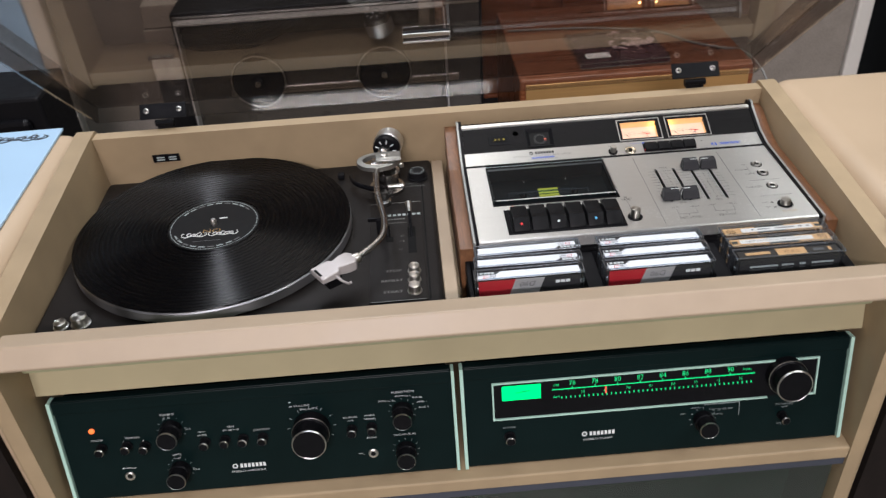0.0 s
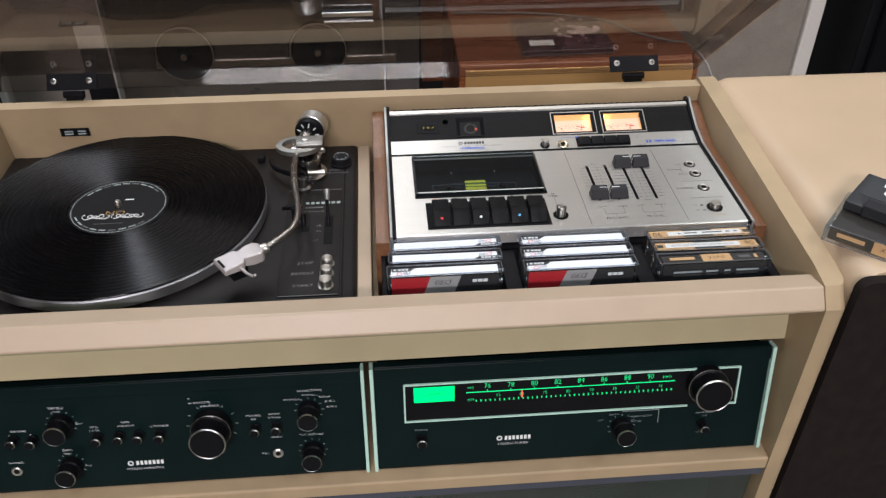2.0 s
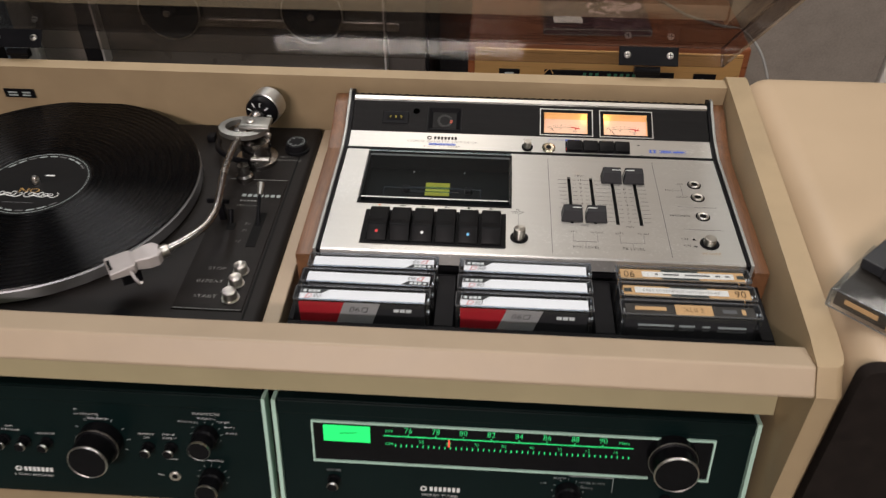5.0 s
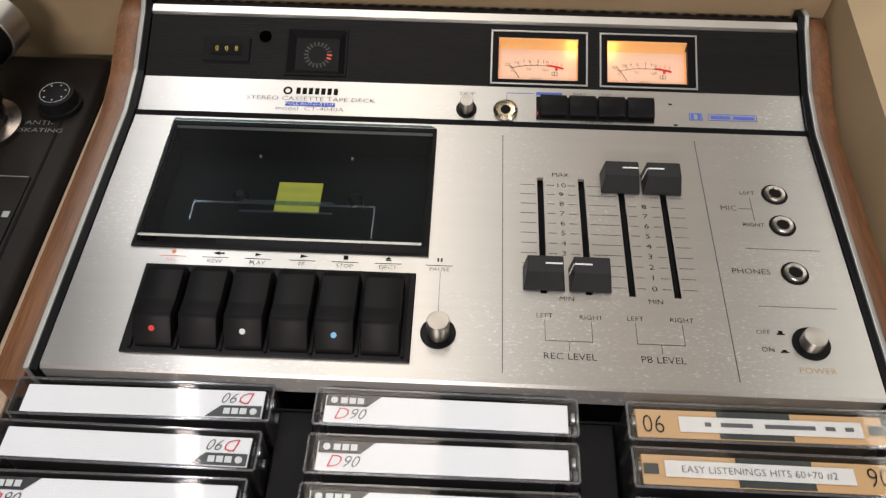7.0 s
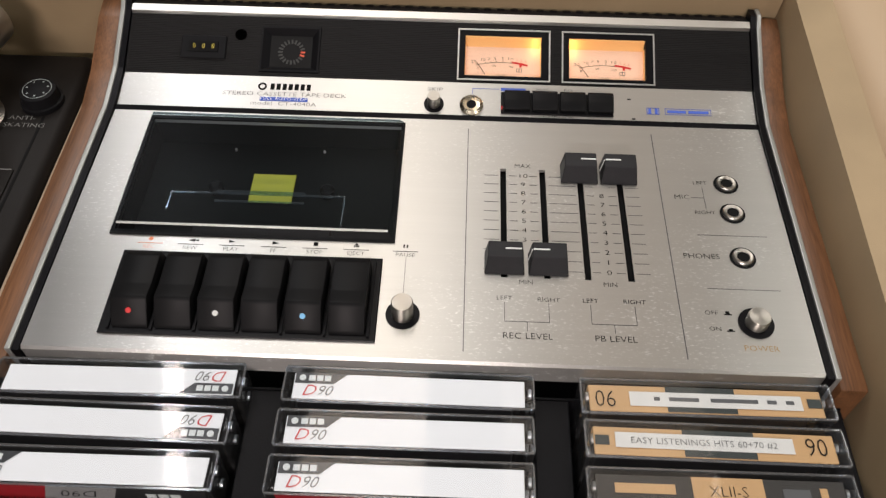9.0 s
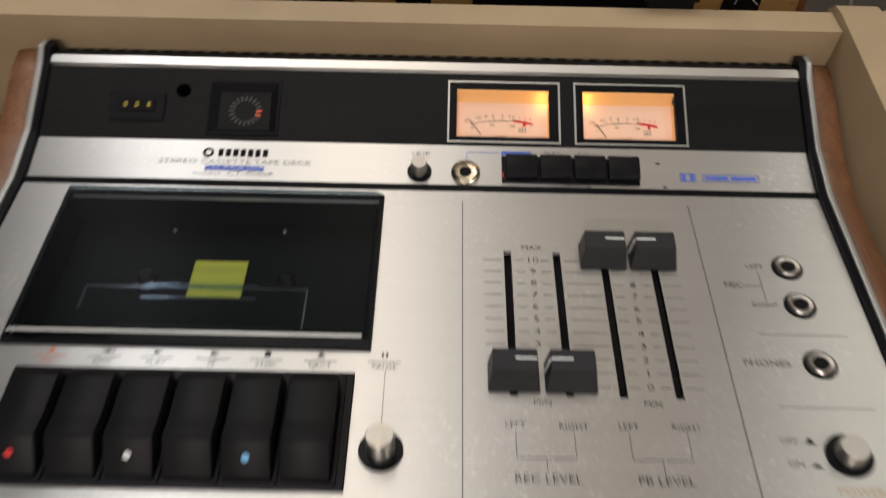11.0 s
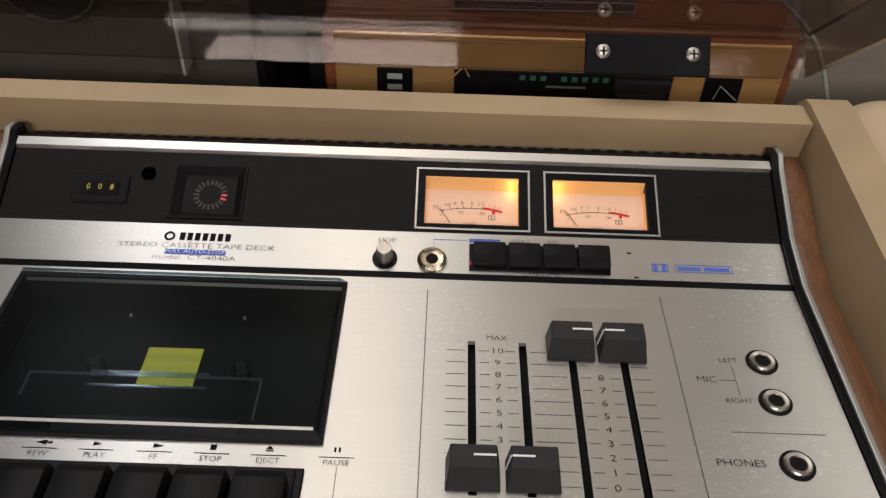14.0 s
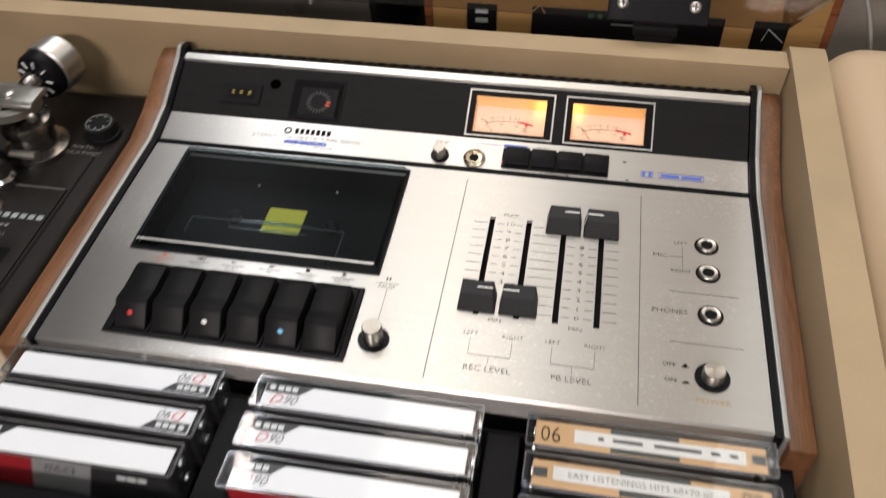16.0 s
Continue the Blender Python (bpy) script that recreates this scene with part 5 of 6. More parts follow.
rings = [[bm.verts.new((sx * hx + ox, sy * hy + oy, z)) for sx, sy in ((-1, -1), (1, -1), (1, 1), (-1, 1))] for hx, hy, z, ox, oy in ((0.0172, 0.0142, 0.0002, 0, 0), (0.0170, 0.0140, 0.0010, 0, 0), (0.0160, 0.0130, 0.0010, 0, 0), (0.0120, 0.0098, -0.0024, 0, 0))]
for p0, p1 in zip(rings, rings[1:]):
    for k in range(4):
        bm.faces.new((p0[k], p0[(k + 1) % 4], p1[(k + 1) % 4], p1[k]))
bmesh.ops.recalc_face_normals(bm, faces=bm.faces)
bm.transform(on_black(0.1497, 0.8943))
w = dp("tape_run_window", bm, BLACK_SOFT, "square black tape-run window with sloping frame")
dp("window_floor", box(-0.0122, 0.0122, -0.0100, 0.0100, -0.0030, -0.0024, m=on_black(0.1497, 0.8943)), LABEL, parent=w)
for i in range(20):
    q = on_black(0.1500, 0.8940, -0.0023) @ pose(0, 0, 0, 0, 0, i * 18)
    dm(0.0052, 0.0078, -0.0005, 0.0005, q, DIM_RED if i in (0, 19) else DASH, "dash", parent=w)


# Wall glow put into the material, on top of the small meter lamp.
AMBER = mat("glowing_amber_wall", (0.85, 0.50, 0.20), 0.45, vary=0.0, emit=(1.0, 0.36, 0.10), power=0.22)
FZ = -0.0056


def meter_lamp(m, px, py, pz):
    data = bpy.data.lights.new("meter_lamp", "POINT")
    data.energy, data.color, data.shadow_soft_size = 0.0028, (1.0, 0.55, 0.19), 0.0012
    ob = new("meter_lamp", data)
    ob.matrix_basis = m @ Matrix.Translation((px, py, pz))


def vu_meter(x, s):
    """A lit level meter in its opening, its small lamp in the top corner at side s."""
    m = on_black(x, YB)
    hw, hh = HALF, 0.0160
    bm = pierced(-hw, hw, -hh, hh, 0.0001, 0.0004, [(-0.0222, 0.0214, -0.0128, 0.0120)])
    bm.transform(m)
    body = dp("vu_meter", bm, BLACK, "lit amber level meter with black bezel")
    bm = bmesh.new()
    for a, b, c, d2 in ((-hw, hw, hh - 0.0009, hh), (-hw, hw, -hh, -hh + 0.0009), (-hw, -hw + 0.0009, -hh + 0.001, hh - 0.001), (hw - 0.0009, hw, -hh + 0.001, hh - 0.001)):
        box(a, b, c, d2, 0.0005, 0.0009, bm=bm)
    bm.transform(m)
    dp("outline", bm, SILVER_PLAIN, "bright outline", parent=body)
    dp("dial_face", box(-0.0226, 0.0218, -0.0132, 0.0085, FZ - 0.0006, FZ, m=m), METER_FACE, "amber lit dial", parent=body)
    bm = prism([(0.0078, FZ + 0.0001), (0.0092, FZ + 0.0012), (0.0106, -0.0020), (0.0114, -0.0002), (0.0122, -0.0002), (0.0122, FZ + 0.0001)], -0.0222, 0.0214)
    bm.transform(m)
    dp("glow_wall", bm, AMBER, "amber reflector with a glow of its own", parent=body, smooth=True)
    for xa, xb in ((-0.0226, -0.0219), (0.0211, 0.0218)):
        dp("glow_wall", box(xa, xb, -0.0128, 0.0077, FZ + 0.0001, -0.0023, m=m), AMBER, parent=body)
    dp("glow_wall", box(-0.0218, 0.0210, -0.0132, -0.0124, FZ + 0.0001, -0.0023, m=m), AMBER, parent=body)
    meter_lamp(m, 0.0185 if s > 0 else -0.0195, 0.0066, -0.0012)
    bm = bmesh.new()
    red = bmesh.new()
    for i in range(16):
        a0, a1 = radians(105.4 - i * 1.93), radians(105.4 - (i + 1) * 1.93)
        tgt, th = (bm, 0.00026) if i < 11 else (red, 0.0012)
        r = 0.0550
        tgt.faces.new([tgt.verts.new((rr * math.cos(t) - 0.0007, rr * math.sin(t) - 0.0568, FZ + 0.0002)) for rr, t in ((r, a0), (r, a1), (r + th, a1), (r + th, a0))])
    for ang in (105.4, 99.8, 96.6, 93.4, 89.6, 84.6):
        t = radians(ang)
        tick = [(0.0550 + k) for k in (0.0, 0.0011)]
        bm.faces.new([bm.verts.new((rr * math.cos(t + e) - 0.0007, rr * math.sin(t + e) - 0.0568, FZ + 0.0002)) for rr, e in ((tick[0], 0.0022), (tick[0], -0.0022), (tick[1], -0.0022), (tick[1], 0.0022))])
    for mesh, ink in ((bm, BLACK_INK), (red, RED_INK)):
        bmesh.ops.recalc_face_normals(mesh, faces=mesh.faces)
        mesh.transform(m)
        dp("scale_arc", mesh, ink, parent=body)
    for body_t, ang, ink in (("20", 106.5, BLACK_INK), ("10", 101.2, BLACK_INK), ("7", 97.5, BLACK_INK), ("5", 94.0, BLACK_INK), ("3", 89.6, BLACK_INK), ("1", 86.2, BLACK_INK), ("0", 84.2, BLACK_INK), ("1", 81.3, RED_INK), ("2", 78.8, RED_INK), ("3", 76.4, RED_INK)):
        t = radians(ang)
        words(body_t, 0.0025, di @ m @ Matrix.Translation((0.0575 * math.cos(t) - 0.0007, 0.0575 * math.sin(t) - 0.0568, FZ + 0.0003)), ink, body, "scale_number", 1.3)
    for body_t, px, py in (("0", -0.0146, -0.0056), ("50", -0.0052, -0.0040), ("100", 0.0041, -0.0044), ("LEVEL", -0.0010, -0.0100)):
        words(body_t, 0.0019, di @ m @ Matrix.Translation((px, py, FZ + 0.0003)), BLACK_INK, body, "lettering", 1.3)
    q = m @ Matrix.Translation((-0.0128, -0.0058, FZ + 0.0004)) @ pose(0, 0, 0, 0, 0, 124)
    dm(-0.0042, 0.0044, -0.00013, 0.00013, q, BLACK_INK, "needle", parent=body)
    bm = bmesh.new()
    for a, b, c, d in ((-0.0016, 0.0016, 0.0009, 0.0011), (-0.0016, 0.0016, -0.0011, -0.0009), (-0.0016, -0.0013, -0.0009, 0.0009), (0.0013, 0.0016, -0.0009, 0.0009), (-0.0002, 0.0002, -0.0009, 0.0009)):
        box(a, b, c, d, FZ + 0.0002, FZ + 0.0003, bm=bm)
    bm.transform(m @ Matrix.Translation((0.0092, -0.0064, 0)))
    dp("printed_mark", bm, GREY_LINE, parent=body)
    dp("red_tick", box(-0.0007, 0.0007, -0.0014, 0.0002, FZ + 0.0002, FZ + 0.0003, m=m @ Matrix.Translation((0.0101, -0.0030, 0))), RED_INK, parent=body)
    bm = bmesh.new()
    bm.faces.new([bm.verts.new(m @ Vector(v)) for v in ((-0.0221, -0.0127, -0.0004), (0.0213, -0.0127, -0.0004), (0.0213, 0.0119, -0.0004), (-0.0221, 0.0119, -0.0004))])
    g = dp("meter_glass", bm, PANE, parent=body)
    g.visible_shadow = False


vu_meter(METERS[0], 1)
vu_meter(METERS[1], -1)

# ---------------------------------------------------------------- cassette tray and cassettes
tray = thing("cassette_tray", pose(0.2325, 0.66, 0.7222), "black plastic cassette tray with nine cassettes", "tray")
TZ = 0.7770
part("tray_floor", box(0.0400, 0.4250, 0.6215, 0.6935, 0.7224, 0.7250), BLACK_SOFT, tray, local=False)
part("front_wall", box(0.0400, 0.4250, 0.6215, 0.6330, 0.7251, TZ, 0.001, 1), BLACK_SOFT, tray, local=False)
part("rear_wall", box(0.0400, 0.4250, 0.6936, 0.6946, 0.7251, TZ), BLACK_SOFT, tray, local=False)
wells = ((0.0445, 0.1575), (0.1730, 0.2860), (0.3020, 0.4150))
edges = [0.0400] + [v for w2 in wells for v in w2] + [0.4250]
for a, b in zip(edges[::2], edges[1::2]):
    part("divider", box(a, b, 0.6331, 0.6934, 0.7251, TZ, 0.0006, 1), BLACK_SOFT, tray, local=False)


SILVER_CARD = mat("silver_card", (0.42, 0.41, 0.40), 0.4, 0.3)


def cassette(m, style, flip, label, group="cassettes in the tray", front=False):
    """A boxed cassette that stands with its spine up; x is its length, y its thickness."""
    c = thing("cassette_box", m, label, "cassette", group)
    case = part("case", box(-0.0545, 0.0545, -0.0085, 0.0085, 0.0, 0.0698, 0.0012, 2), CASE, c, "clear plastic case")
    case.visible_shadow = False
    part("hinge_edge", box(-0.0543, -0.0520, -0.0083, 0.0083, 0.0450, 0.0690, 0.0006, 1), CASE, c).visible_shadow = False
    part("hinge_edge", box(0.0520, 0.0543, -0.0083, 0.0083, 0.0450, 0.0690, 0.0006, 1), CASE, c).visible_shadow = False
    for y in (-0.0087, 0.0079):
        part("case_edge", box(-0.0540, 0.0540, y, y + 0.0008, 0.0690, 0.0699), CASE_EDGE, c, "bright clear edge").visible_shadow = False
    for x in (-0.0546, 0.0538):
        part("case_edge", box(x, x + 0.0008, -0.0078, 0.0078, 0.0690, 0.0699), CASE_EDGE, c).visible_shadow = False
    for x in (-0.0505, 0.0530):
        for z in (0.050, 0.062):
            part("hinge_pin", lathe([(0.0022, -0.0006), (0.0022, 0.0008)], Matrix.Translation((x, 0.0035, z)) @ pose(0, 0, 0, 0, 90), 12), SILVER_PLAIN, c)
    spine = {"white": CARD, "gold": CARD_GOLD, "green": CARD_BROWN}[style]
    card = part("inlay_card", box(-0.0505, 0.0505, -0.0062, 0.0066, 0.0667, 0.0675, 0.0003, 1), spine, c, "printed inlay card")
    part("inlay_flap", box(-0.0505, 0.0505, 0.0060, 0.0066, 0.004 if style == "green" else 0.040, 0.0666), CARD_DARK if style == "white" else spine, c)
    part("tape", box(-0.0500, 0.0460, -0.0050, 0.0050, 0.003, 0.0630, 0.0010, 1), CARD_DARK, c, "dark compact cassette inside")
    q = Matrix.Translation((0, 0.0002, 0.06755)) @ pose(0, 0, 0, 0, 0, 180 if flip else 0)
    if style == "white":
        bm = bmesh.new()
        bm.faces.new([bm.verts.new(q @ Vector(v)) for v in ((-0.0500, 0.0010, 0.0002), (-0.0330, 0.0010, 0.0002), (-0.0270, 0.0063, 0.0002), (-0.0500, 0.0063, 0.0002))])
        part("spine_patch", bm, CARD_DARK, c)
        for x0, x1 in ((-0.0440, -0.0412), (-0.0405, -0.0378), (-0.0371, -0.0344)):
            mark(x0, x1, 0.0023, 0.0050, 0.0003, WHITE_INK, c, "maker_mark", m=q)
        part("maker_mark", lathe([(0.0015, 0.0003), (0.0015, 0.0005)], q @ Matrix.Translation((-0.0468, 0.0037, 0)), 12), WHITE_INK, c)
        words("D", 0.0078, q @ Matrix.Translation((-0.0428, -0.0027, 0.0003)), RED_INK, c, wide=1.05, slant=0.35)
        words("90", 0.0072, q @ Matrix.Translation((-0.0362, -0.0027, 0.0003)), CARD_DARK, c, wide=0.95, slant=0.35)
        if front:
            for x0, x1, tip, ink, lb in ((-0.0505, -0.0160, 0.010, RED_CARD, "red front card"), (-0.0159, 0.0130, 0.010, SILVER_CARD, "silver front card"), (0.0131, 0.0505, 0.0, CARD_DARK, "black front card")):
                low = 0.0 if ink is RED_CARD else 0.010
                bm = bmesh.new()
                ends = [[bm.verts.new((x, y, z)) for x, z in ((x0 - 1.0 * low, 0.030), (x1 - 1.0 * tip, 0.030), (x1 + 0.2 * tip, 0.0655), (x0 + 0.2 * low, 0.0655))] for y in (-0.0070, -0.0064)]
                bm.faces.new(ends[0])
                bm.faces.new(ends[1][::-1])
                for k in range(4):
                    bm.faces.new((ends[0][k], ends[1][k], ends[1][(k + 1) % 4], ends[0][(k + 1) % 4]))
                bmesh.ops.recalc_face_normals(bm, faces=bm.faces)
                part("front_card", bm, ink, c, lb)
            f = Matrix.Translation((0, -0.0071, 0.0595)) @ pose(0, 0, 0, 90) @ pose(0, 0, 0, 0, 0, 180)
            words("D90", 0.0085, f @ Matrix.Translation((0.002, 0, 0.0001)), BLACK_INK, c, wide=1.05, slant=0.3)
            for k in range(3):
                mark(-0.040 + k * 0.0050, -0.0358 + k * 0.0050, -0.0016, 0.0016, 0.0001, WHITE_INK, c, "maker_mark", m=f)
    elif style == "gold":
        mark(-0.0130, 0.0170, -0.0062, 0.0062, 0.0001, CARD_GREEN, c, "spine_patch", m=q)
        s = -1 if flip else 1
        words("90", 0.0120, Matrix.Translation((-0.0435 if flip else 0.0425, 0.0002, 0.0679)) @ pose(0, 0, 0, 0, 0, 180 if flip else 0), BLACK_INK, c, wide=0.8)
        mark(-0.0500, -0.0440, -0.0022, 0.0022, 0.0002, CARD_GREEN, c, "maker_mark", m=q)
        mark(-0.0415, 0.0330, -0.0032, 0.0038, 0.0004, PAPER, c, "paper_label", m=q)
        if flip:
            for a, b in ((-0.038, -0.0345), (-0.0305, -0.0265), (-0.0225, -0.0020), (0.0030, 0.0160), (0.0200, 0.0225)):
                mark(a, b, -0.0007, 0.0011, 0.0006, GREY_LINE, c, "printed_bar", m=q)
        else:
            words("EASY LISTENINGS HITS 60+70 #2", 0.0042, q @ Matrix.Translation((-0.0045, 0.0, 0.0008)), GREY_LINE, c, "handwriting", 1.02)
    else:
        mark(-0.0115, 0.0175, -0.0062, 0.0062, 0.0001, CARD_GOLD, c, "spine_patch", m=q)
        mark(-0.0430, -0.0185, -0.0016, 0.0026, 0.0002, CARD_GOLD, c, "maker_mark", m=q)
        words("XLII-S", 0.0068, q @ Matrix.Translation((0.003, 0, 0.0003)), BLACK_INK, c, wide=0.95)
        mark(0.0250, 0.0360, -0.0022, 0.0022, 0.0002, GREY_LINE, c, "printed_bar", m=q)
        mark(0.0400, 0.0430, -0.0030, 0.0030, 0.0002, CARD_GOLD, c, "printed_bar", m=q)
        part("front_card", box(-0.0505, 0.0505, -0.0070, -0.0063, 0.012, 0.0660), CARD_DARK, c, "black front card")
        f = Matrix.Translation((0, -0.0072, 0.0575)) @ pose(0, 0, 0, 90)
        for a, b in ((-0.040, -0.012), (-0.008, 0.004), (0.010, 0.016), (0.022, 0.044)):
            mark(a, b, -0.0010, 0.0010, 0.0001, GREY_INK, c, "printed_bar", m=f)
            mark(a, b, -0.0048, -0.0030, 0.0001, GREY_LINE, c, "printed_bar", m=f)
    return c


ROWY = (0.6840, 0.6637, 0.6430)
LEAN_BACK = -3.0
for r, y in enumerate(ROWY):
    fl = r < 2
    cassette(pose((0.1035, 0.1015, 0.0995)[r], y, 0.7255, LEAN_BACK, 0, (0.6, -0.4, 0.3)[r]), "white", fl, "clear cassette box with white spine, standing in the tray", front=r == 2)
for r, y in enumerate(ROWY):
    cassette(pose((0.2300, 0.2295, 0.2290)[r], y, 0.7255, LEAN_BACK, 0, (-0.3, 0.2, 0.1)[r]), "white", False, "clear cassette box with white spine, standing in the tray", front=r == 2)
cassette(pose(0.3590, ROWY[0], 0.7252, LEAN_BACK, 0, 0.3), "gold", True, "cassette box with gold spine and handwritten paper label")
cassette(pose(0.3595, ROWY[1], 0.7252, LEAN_BACK, 0, -0.3), "gold", False, "cassette box with gold spine and handwritten paper label")
cassette(pose(0.3590, ROWY[2], 0.7252, LEAN_BACK, 0, 0.2), "green", False, "cassette box with dark green and gold spine")

# ---------------------------------------------------------------- speakers beside the console
def side_speaker(x0, x1, label):
    sp = thing("speaker", pose((x0 + x1) / 2, 0.75, 0), label, "speaker", "console speakers")
    bm = prism([(0.5755, 0.8245), (0.990, 0.8245), (0.990, 0.10), (0.5865, 0.10)], x0, x1)
    away = [e for e in bm.edges if any(v.co.y > 0.6 for v in e.verts)]
    bmesh.ops.bevel(bm, geom=away, offset=0.029, segments=8, profile=0.5, affect="EDGES")
    part("cabinet", bm, CREAM_TOP, sp, "cream laminate cabinet", False, True)
    bm = prism([(0.5650, 0.8205), (0.5752, 0.8208), (0.5860, 0.14), (0.5758, 0.14)], x0 - 0.0012, x1 - 0.004)
    ends = [e for e in bm.edges if abs(e.verts[0].co.x - e.verts[1].co.x) < 1e-5 and abs(e.verts[0].co.z - e.verts[1].co.z) < 0.01]
    bmesh.ops.bevel(bm, geom=ends, offset=0.011, segments=5, profile=0.5, affect="EDGES")
    part("grille", bm, GRILLE, sp, "dark brown cloth grille", False, True)
    part("foot", box(x0 + 0.03, x1 - 0.03, 0.62, 0.95, 0.0, 0.0995, 0.004), BLACK_SOFT, sp, "", False)
    return sp


side_speaker(0.4600, 0.96, "cream speaker cabinet with brown grille beside the console")
side_speaker(-0.92, -0.4215, "cream speaker cabinet beside the console")

sleeve = thing("record_sleeve", pose(-0.604, 0.822, 0.8246, 0, 0, 1.0), "pale blue record sleeve lying on the speaker", "record sleeve")
part("card", box(-0.1575, 0.1575, -0.1575, 0.1575, 0.0, 0.0040, 0.0012), BLUE_CARD, sleeve)
squiggle(pose(0.092, 0.134, 0.0043), 0.100, 0.017, 7, CARD_DARK, sleeve)
squiggle(pose(0.104, 0.136, 0.0044), 0.070, 0.010, 9, CARD_DARK, sleeve)
mark(0.060, 0.088, 0.1165, 0.1205, 0.0041, DIM_INK, sleeve, "printed_bar")
mark(-0.10, 0.10, -0.10, 0.06, 0.0041, mat("faded_blue_print", (0.36, 0.52, 0.68), 0.4, scale=20, vary=0.2), sleeve, "printed_patch")

lower = cassette(pose(0.531, 0.652, 0.8332, 0, 0, 0), "green", False, "boxed cassette lying on the speaker", "cassettes on the speaker")
lower.matrix_basis = pose(0.5110, 0.6160, 0.8332, 0, 0, -42) @ pose(0, 0.0349, 0, 90, 0, 0)
tape = thing("cassette", pose(0.531, 0.636, 0.8424, 0, 0, -46), "grey compact cassette lying on a cassette box", "cassette")
part("shell", box(-0.0500, 0.0500, -0.0320, 0.0320, 0.0, 0.0090, 0.0012), mat("dark_grey_shell", (0.022, 0.023, 0.026), 0.4, scale=100, vary=0.1), tape)
part("head_block", box(-0.0330, 0.0330, -0.0335, -0.0180, -0.0000, 0.0115, 0.0010), SLIDER, tape)
part("paper_label", box(-0.0440, 0.0440, -0.0120, 0.0280, 0.0091, 0.0093), mat("grey_label", (0.03, 0.032, 0.036), 0.5, scale=60, vary=0.2), tape)
mark(-0.030, -0.008, 0.0145, 0.0235, 0.0094, CARD, tape, "white_sticker")
mark(-0.012, 0.004, -0.0040, -0.0028, 0.0094, GREY_INK, tape, "printed_bar")
for x in (-0.021, 0.021):
    part("hub", lathe([(0.0050, 0.0092), (0.0050, 0.0098), (0.0032, 0.0098)], Matrix.Translation((x, 0.004, 0)), 20), CARD, tape)

# ---------------------------------------------------------------- behind the console
bench = thing("bench", pose(0.1, 1.3, 0), "dark low bench behind the console", "bench")
part("top", box(-0.55, 0.45, -0.27, 0.26, 0.554, 0.5838, 0.003), BLACK_SOFT, bench)
for x in (-0.50, 0.40):
    for y in (-0.22, 0.22):
        part("leg", box(x - 0.02, x + 0.02, y - 0.02, y + 0.02, 0.0, 0.5538), BLACK_SOFT, bench)

rec = thing("receiver", pose(0.344, 1.163, 0.5927) @ Matrix.Diagonal((1.146, 0.93, 1.1596, 1)), "vintage receiver in mahogany case with gold face", "receiver")
part("case", box(-0.158, 0.158, 0.0, 0.33, -0.0075, 0.146, 0.003), WOOD_RED, rec)
part("face", box(-0.150, 0.150, -0.004, -0.0002, 0.008, 0.140, 0.001), GOLD_FACE, rec, "gold metal face")
part("dial_glass", box(-0.070, 0.077, -0.0065, -0.0042, 0.050, 0.1167, 0.001), BLACK, rec, "black dial glass")
part("dark_plate", box(-0.122, -0.098, -0.0060, -0.0042, 0.090, 0.1160, 0.001), BLACK, rec)
part("dark_plate", box(0.0986, 0.124, -0.0060, -0.0042, 0.090, 0.1165, 0.001), BLACK, rec)
for i in range(9):
    part("dial_mark", box(-0.070 + i * 0.014, -0.064 + i * 0.014, -0.0070, -0.0066, 0.086, 0.092), GREY_INK, rec)
GREEN_PRINT = mat("green_print", (0.02, 0.10, 0.06), 0.5, vary=0.0)
for k in range(9):
    if k != 3:
        part("maker_mark", box(-0.026 + k * 0.0070, -0.0222 + k * 0.0070, -0.0070, -0.0066, 0.1106, 0.1142), GREEN_PRINT, rec)
part("printed_bar", box(-0.008, 0.019, -0.0070, -0.0066, 0.1055, 0.1070), GREY_LINE, rec)
part("ornament", tube([(-0.072, -0.0068, 0.110), (-0.064, -0.0068, 0.119), (-0.060, -0.0068, 0.112)], 0.0007), GOLD_FACE, rec)
part("printed_hook", tube([(0.1065, -0.0062, 0.1005), (0.1095, -0.0062, 0.1108), (0.122, -0.0062, 0.1005)], 0.0005), GREY_INK, rec)
for x in (-0.110, 0.111):
    part("knob", lathe([(0.011, 0), (0.010, 0.014), (0.008, 0.016)], Matrix.Translation((x, -0.006, 0.050)) @ pose(0, 0, 0, 90), 24), GOLD_FACE, rec, smooth=True)
for z in (0.100, 0.108):
    part("printed_bar", box(-0.115, -0.105, -0.0064, -0.0061, z, z + 0.004), GREY_INK, rec)

cd = thing("disc_case", pose(0.329, 1.252, 0.7622, 0, 0, 1.5), "plastic disc case with dark plum cover", "disc case")
cs = part("case", box(-0.071, 0.071, -0.0625, 0.0625, 0.0, 0.0100, 0.001), CASE, cd)
cs.visible_shadow = False
part("inlay", box(-0.066, 0.069, -0.060, 0.060, 0.001, 0.0090), PURPLE, cd, "dark plum printed cover")
mark(-0.056, -0.018, -0.047, -0.028, 0.0102, CARD, cd, "paper_sticker")
spine = part("spine_strip", box(-0.070, 0.070, -0.0634, -0.0627, 0.0008, 0.0092), PURPLE, cd, "dark spine with pale outline")
for a, b, c, d in ((-0.070, 0.070, 0.0082, 0.0090), (-0.070, 0.070, 0.0010, 0.0018), (-0.070, -0.0692, 0.0018, 0.0082), (0.0692, 0.070, 0.0018, 0.0082)):
    part("outline", box(a, b, -0.0640, -0.0635, c, d), GREY_INK, spine)
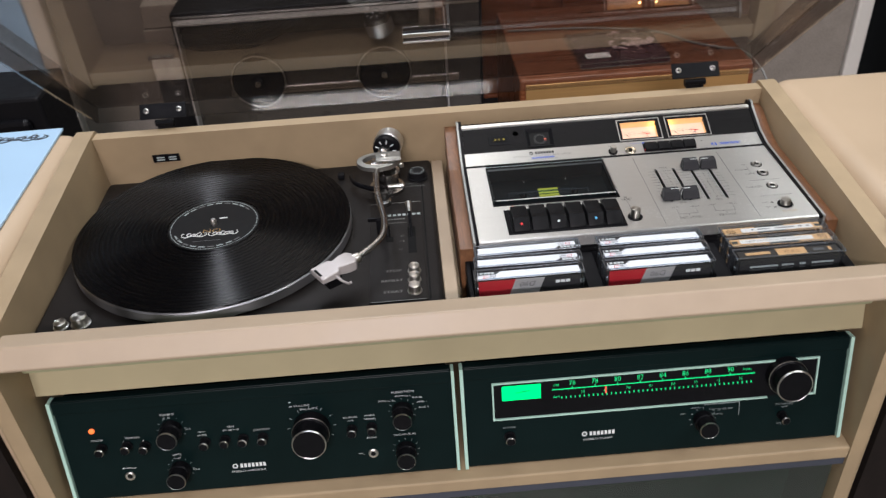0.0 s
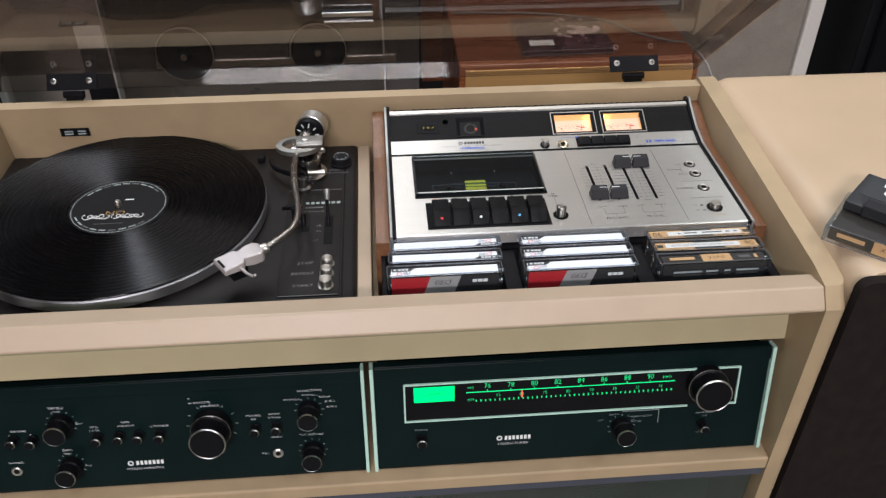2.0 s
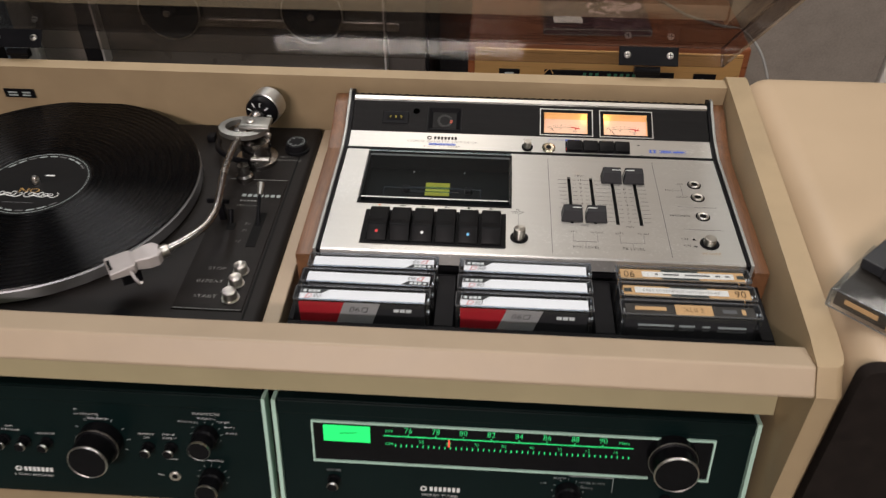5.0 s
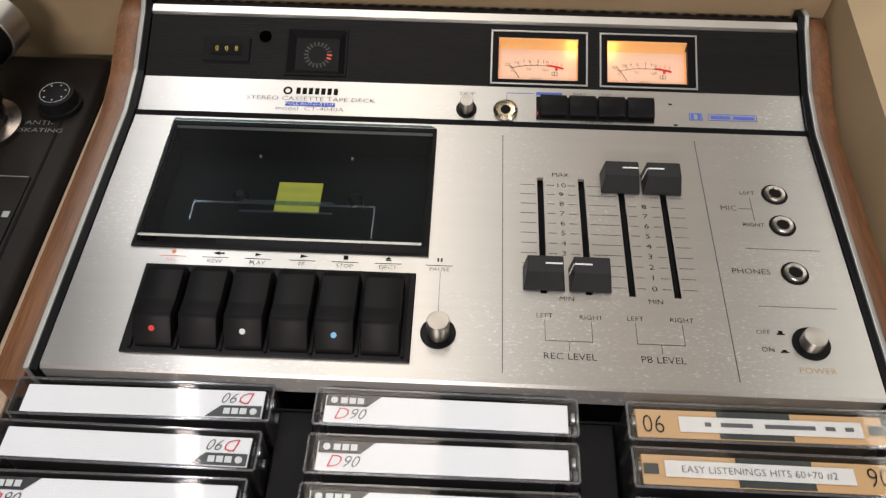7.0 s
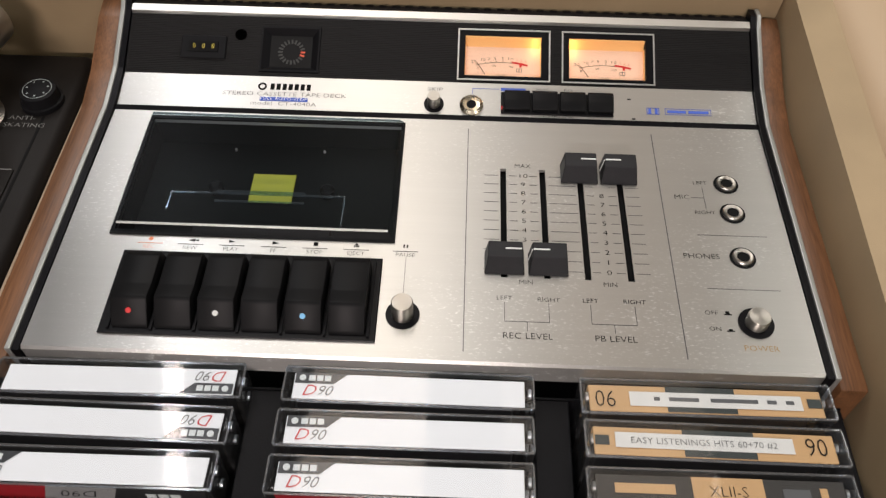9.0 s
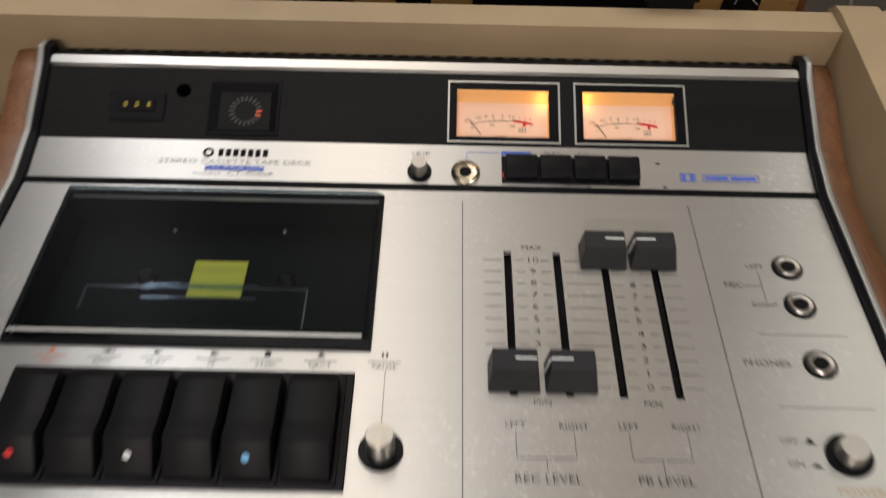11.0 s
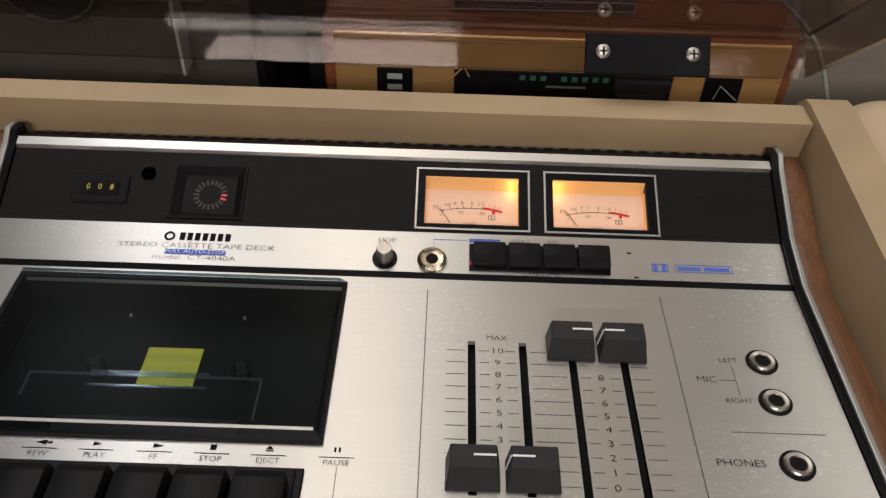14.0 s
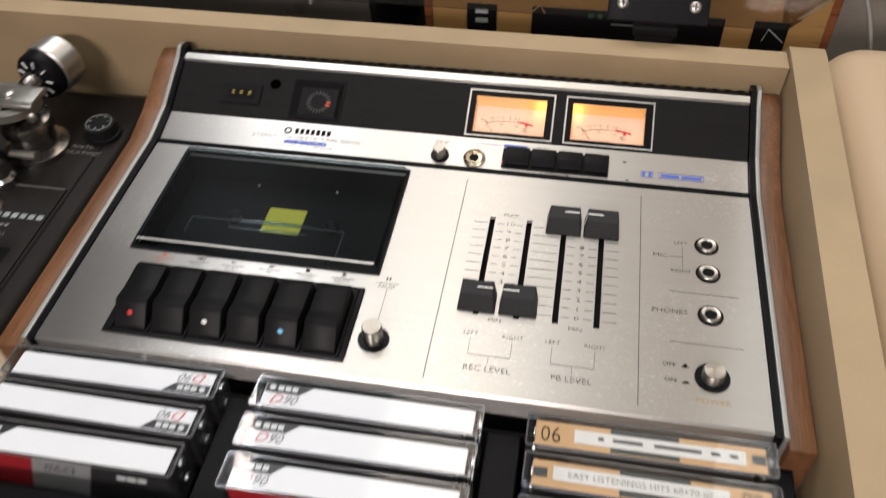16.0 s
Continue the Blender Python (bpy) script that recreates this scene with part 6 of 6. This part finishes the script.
squiggle(Matrix.Translation((-0.020, -0.0638, 0.0050)) @ pose(0, 0, 0, 90), 0.060, 0.0045, 7, GREY_INK, spine)
rnd = random.Random(5)
for i in range(38):
    x, y, r = rnd.gauss(0.024, 0.018), rnd.gauss(0.006, 0.018), rnd.uniform(0.003, 0.013)
    q = pose(x, y, 0.0101 + 0.00005 * i, 0, 0, rnd.uniform(0, 180)) @ Matrix.Diagonal((1, 0.5, 1, 1))
    part("printed_flower", lathe([(r, 0.0), (r * 0.96, 0.0001)], q, 9), LILAC if i % 3 else PURPLE, cd)

# Added cabinet: gives the deck window something dark and reddish to reflect.
dark_backing = thing("added_cabinet", pose(0.28, 1.50, 0), "dark mahogany cabinet added behind the receiver to darken reflections", "cabinet")
part("carcass", box(-0.22, 0.22, 0.0, 0.09, 0.02, 1.35, 0.004), WOOD_RED, dark_backing)
for x in (-0.11, 0.11):
    part("door", box(x - 0.104, x + 0.104, -0.012, -0.0005, 0.05, 1.32, 0.003), WOOD_RED, dark_backing)
part("foot", box(-0.2, 0.2, 0.005, 0.085, 0.0, 0.0195), BLACK_SOFT, dark_backing)

amp2 = thing("black_tape_machine", pose(-0.116, 1.188, 0.5797) @ Matrix.Diagonal((1.0524, 1.0, 1.0524, 1)), "black tape machine with two dark round hubs", "tape machine")
part("case", box(-0.215, 0.215, 0.0, 0.20, 0.004, 0.300, 0.004), BLACK_SOFT, amp2)
part("face", box(-0.210, 0.210, -0.006, -0.0002, 0.010, 0.296, 0.002), TAPE_FACE, amp2, "grey-brown face")
for x in (-0.107, 0.072):
    hb = part("hub", lathe([(0.038, 0.0), (0.038, 0.010), (0.035, 0.013), (0.010, 0.013), (0.008, 0.020), (0.004, 0.022)], Matrix.Translation((x, -0.0065, 0.200)) @ pose(0, 0, 0, 90), 40), BLACK_SOFT, amp2, "dark round hub", smooth=True)
    part("ring", lathe([(0.0382, 0.010), (0.0390, 0.0115), (0.0382, 0.013), (0.0370, 0.0132)], Matrix.Translation((x, -0.0065, 0.200)) @ pose(0, 0, 0, 90), 40, closed=False), SILVER_PLAIN, hb)
    part("cap", lathe([(0.0045, 0.022), (0.0035, 0.025)], Matrix.Translation((x, -0.0065, 0.200)) @ pose(0, 0, 0, 90), 16), CHROME, hb)
part("trim", box(-0.150, 0.178, -0.010, -0.0065, 0.176, 0.187, 0.001), SILVER_PLAIN, amp2)
part("trim", box(-0.21, 0.21, -0.0085, -0.0065, 0.288, 0.291), SILVER_PLAIN, amp2)

EDGE = mat("clear_cover_edge", (0.34, 0.33, 0.32), 0.4, scale=40, vary=0.15)
cover = part("dust_cover", box(-0.203, 0.161, -0.025, -0.0070, 0.126, 0.290), PANE, amp2, "clear plastic cover with pale edges")
cover.visible_shadow = False
for a, b, c, d in ((-0.2045, -0.2020, 0.126, 0.2925), (0.1600, 0.1622, 0.126, 0.2850)):
    part("cover_edge", box(a, b, -0.0265, -0.0062, c, d), EDGE, cover)
part("cover_edge", box(-0.2015, 0.1595, -0.0265, -0.0062, 0.2903, 0.2923), EDGE, cover)

stack = thing("paper_stack", pose(-0.362, 1.30, 0.5838) @ Matrix.Diagonal((1, 1, 1.18, 1)), "stack of pale papers and boxes", "papers")
for i, (w2, d2, h2) in enumerate(((0.085, 0.10, 0.12), (0.080, 0.10, 0.035), (0.082, 0.10, 0.03), (0.085, 0.10, 0.04), (0.080, 0.09, 0.03))):
    z0 = (0.001, 0.1215, 0.157, 0.1875, 0.228)[i]
    part("paper_block", box(-w2 / 2, w2 / 2, -d2 / 2, d2 / 2, z0, z0 + h2, 0.002), (BLACK_SOFT, TAPE_FACE, PAPER, CLOTH, CLOTH)[i], stack)

cable = alone("cable", tube(curve_points([(0.17, 1.366, 0.7645), (0.306, 1.352, 0.7645), (0.409, 1.317, 0.7645), (0.455, 1.258, 0.7645), (0.495, 1.226, 0.7645), (0.530, 1.222, 0.757), (0.553, 1.182, 0.730), (0.565, 1.150, 0.66), (0.572, 1.13, 0.50), (0.572, 1.13, 0.004)], 6), 0.0020, 8), mat("grey_cable_sheath", (0.20, 0.195, 0.18), 0.5, scale=80, vary=0.1), "thin grey cable running behind the console", "cable", smooth=True)
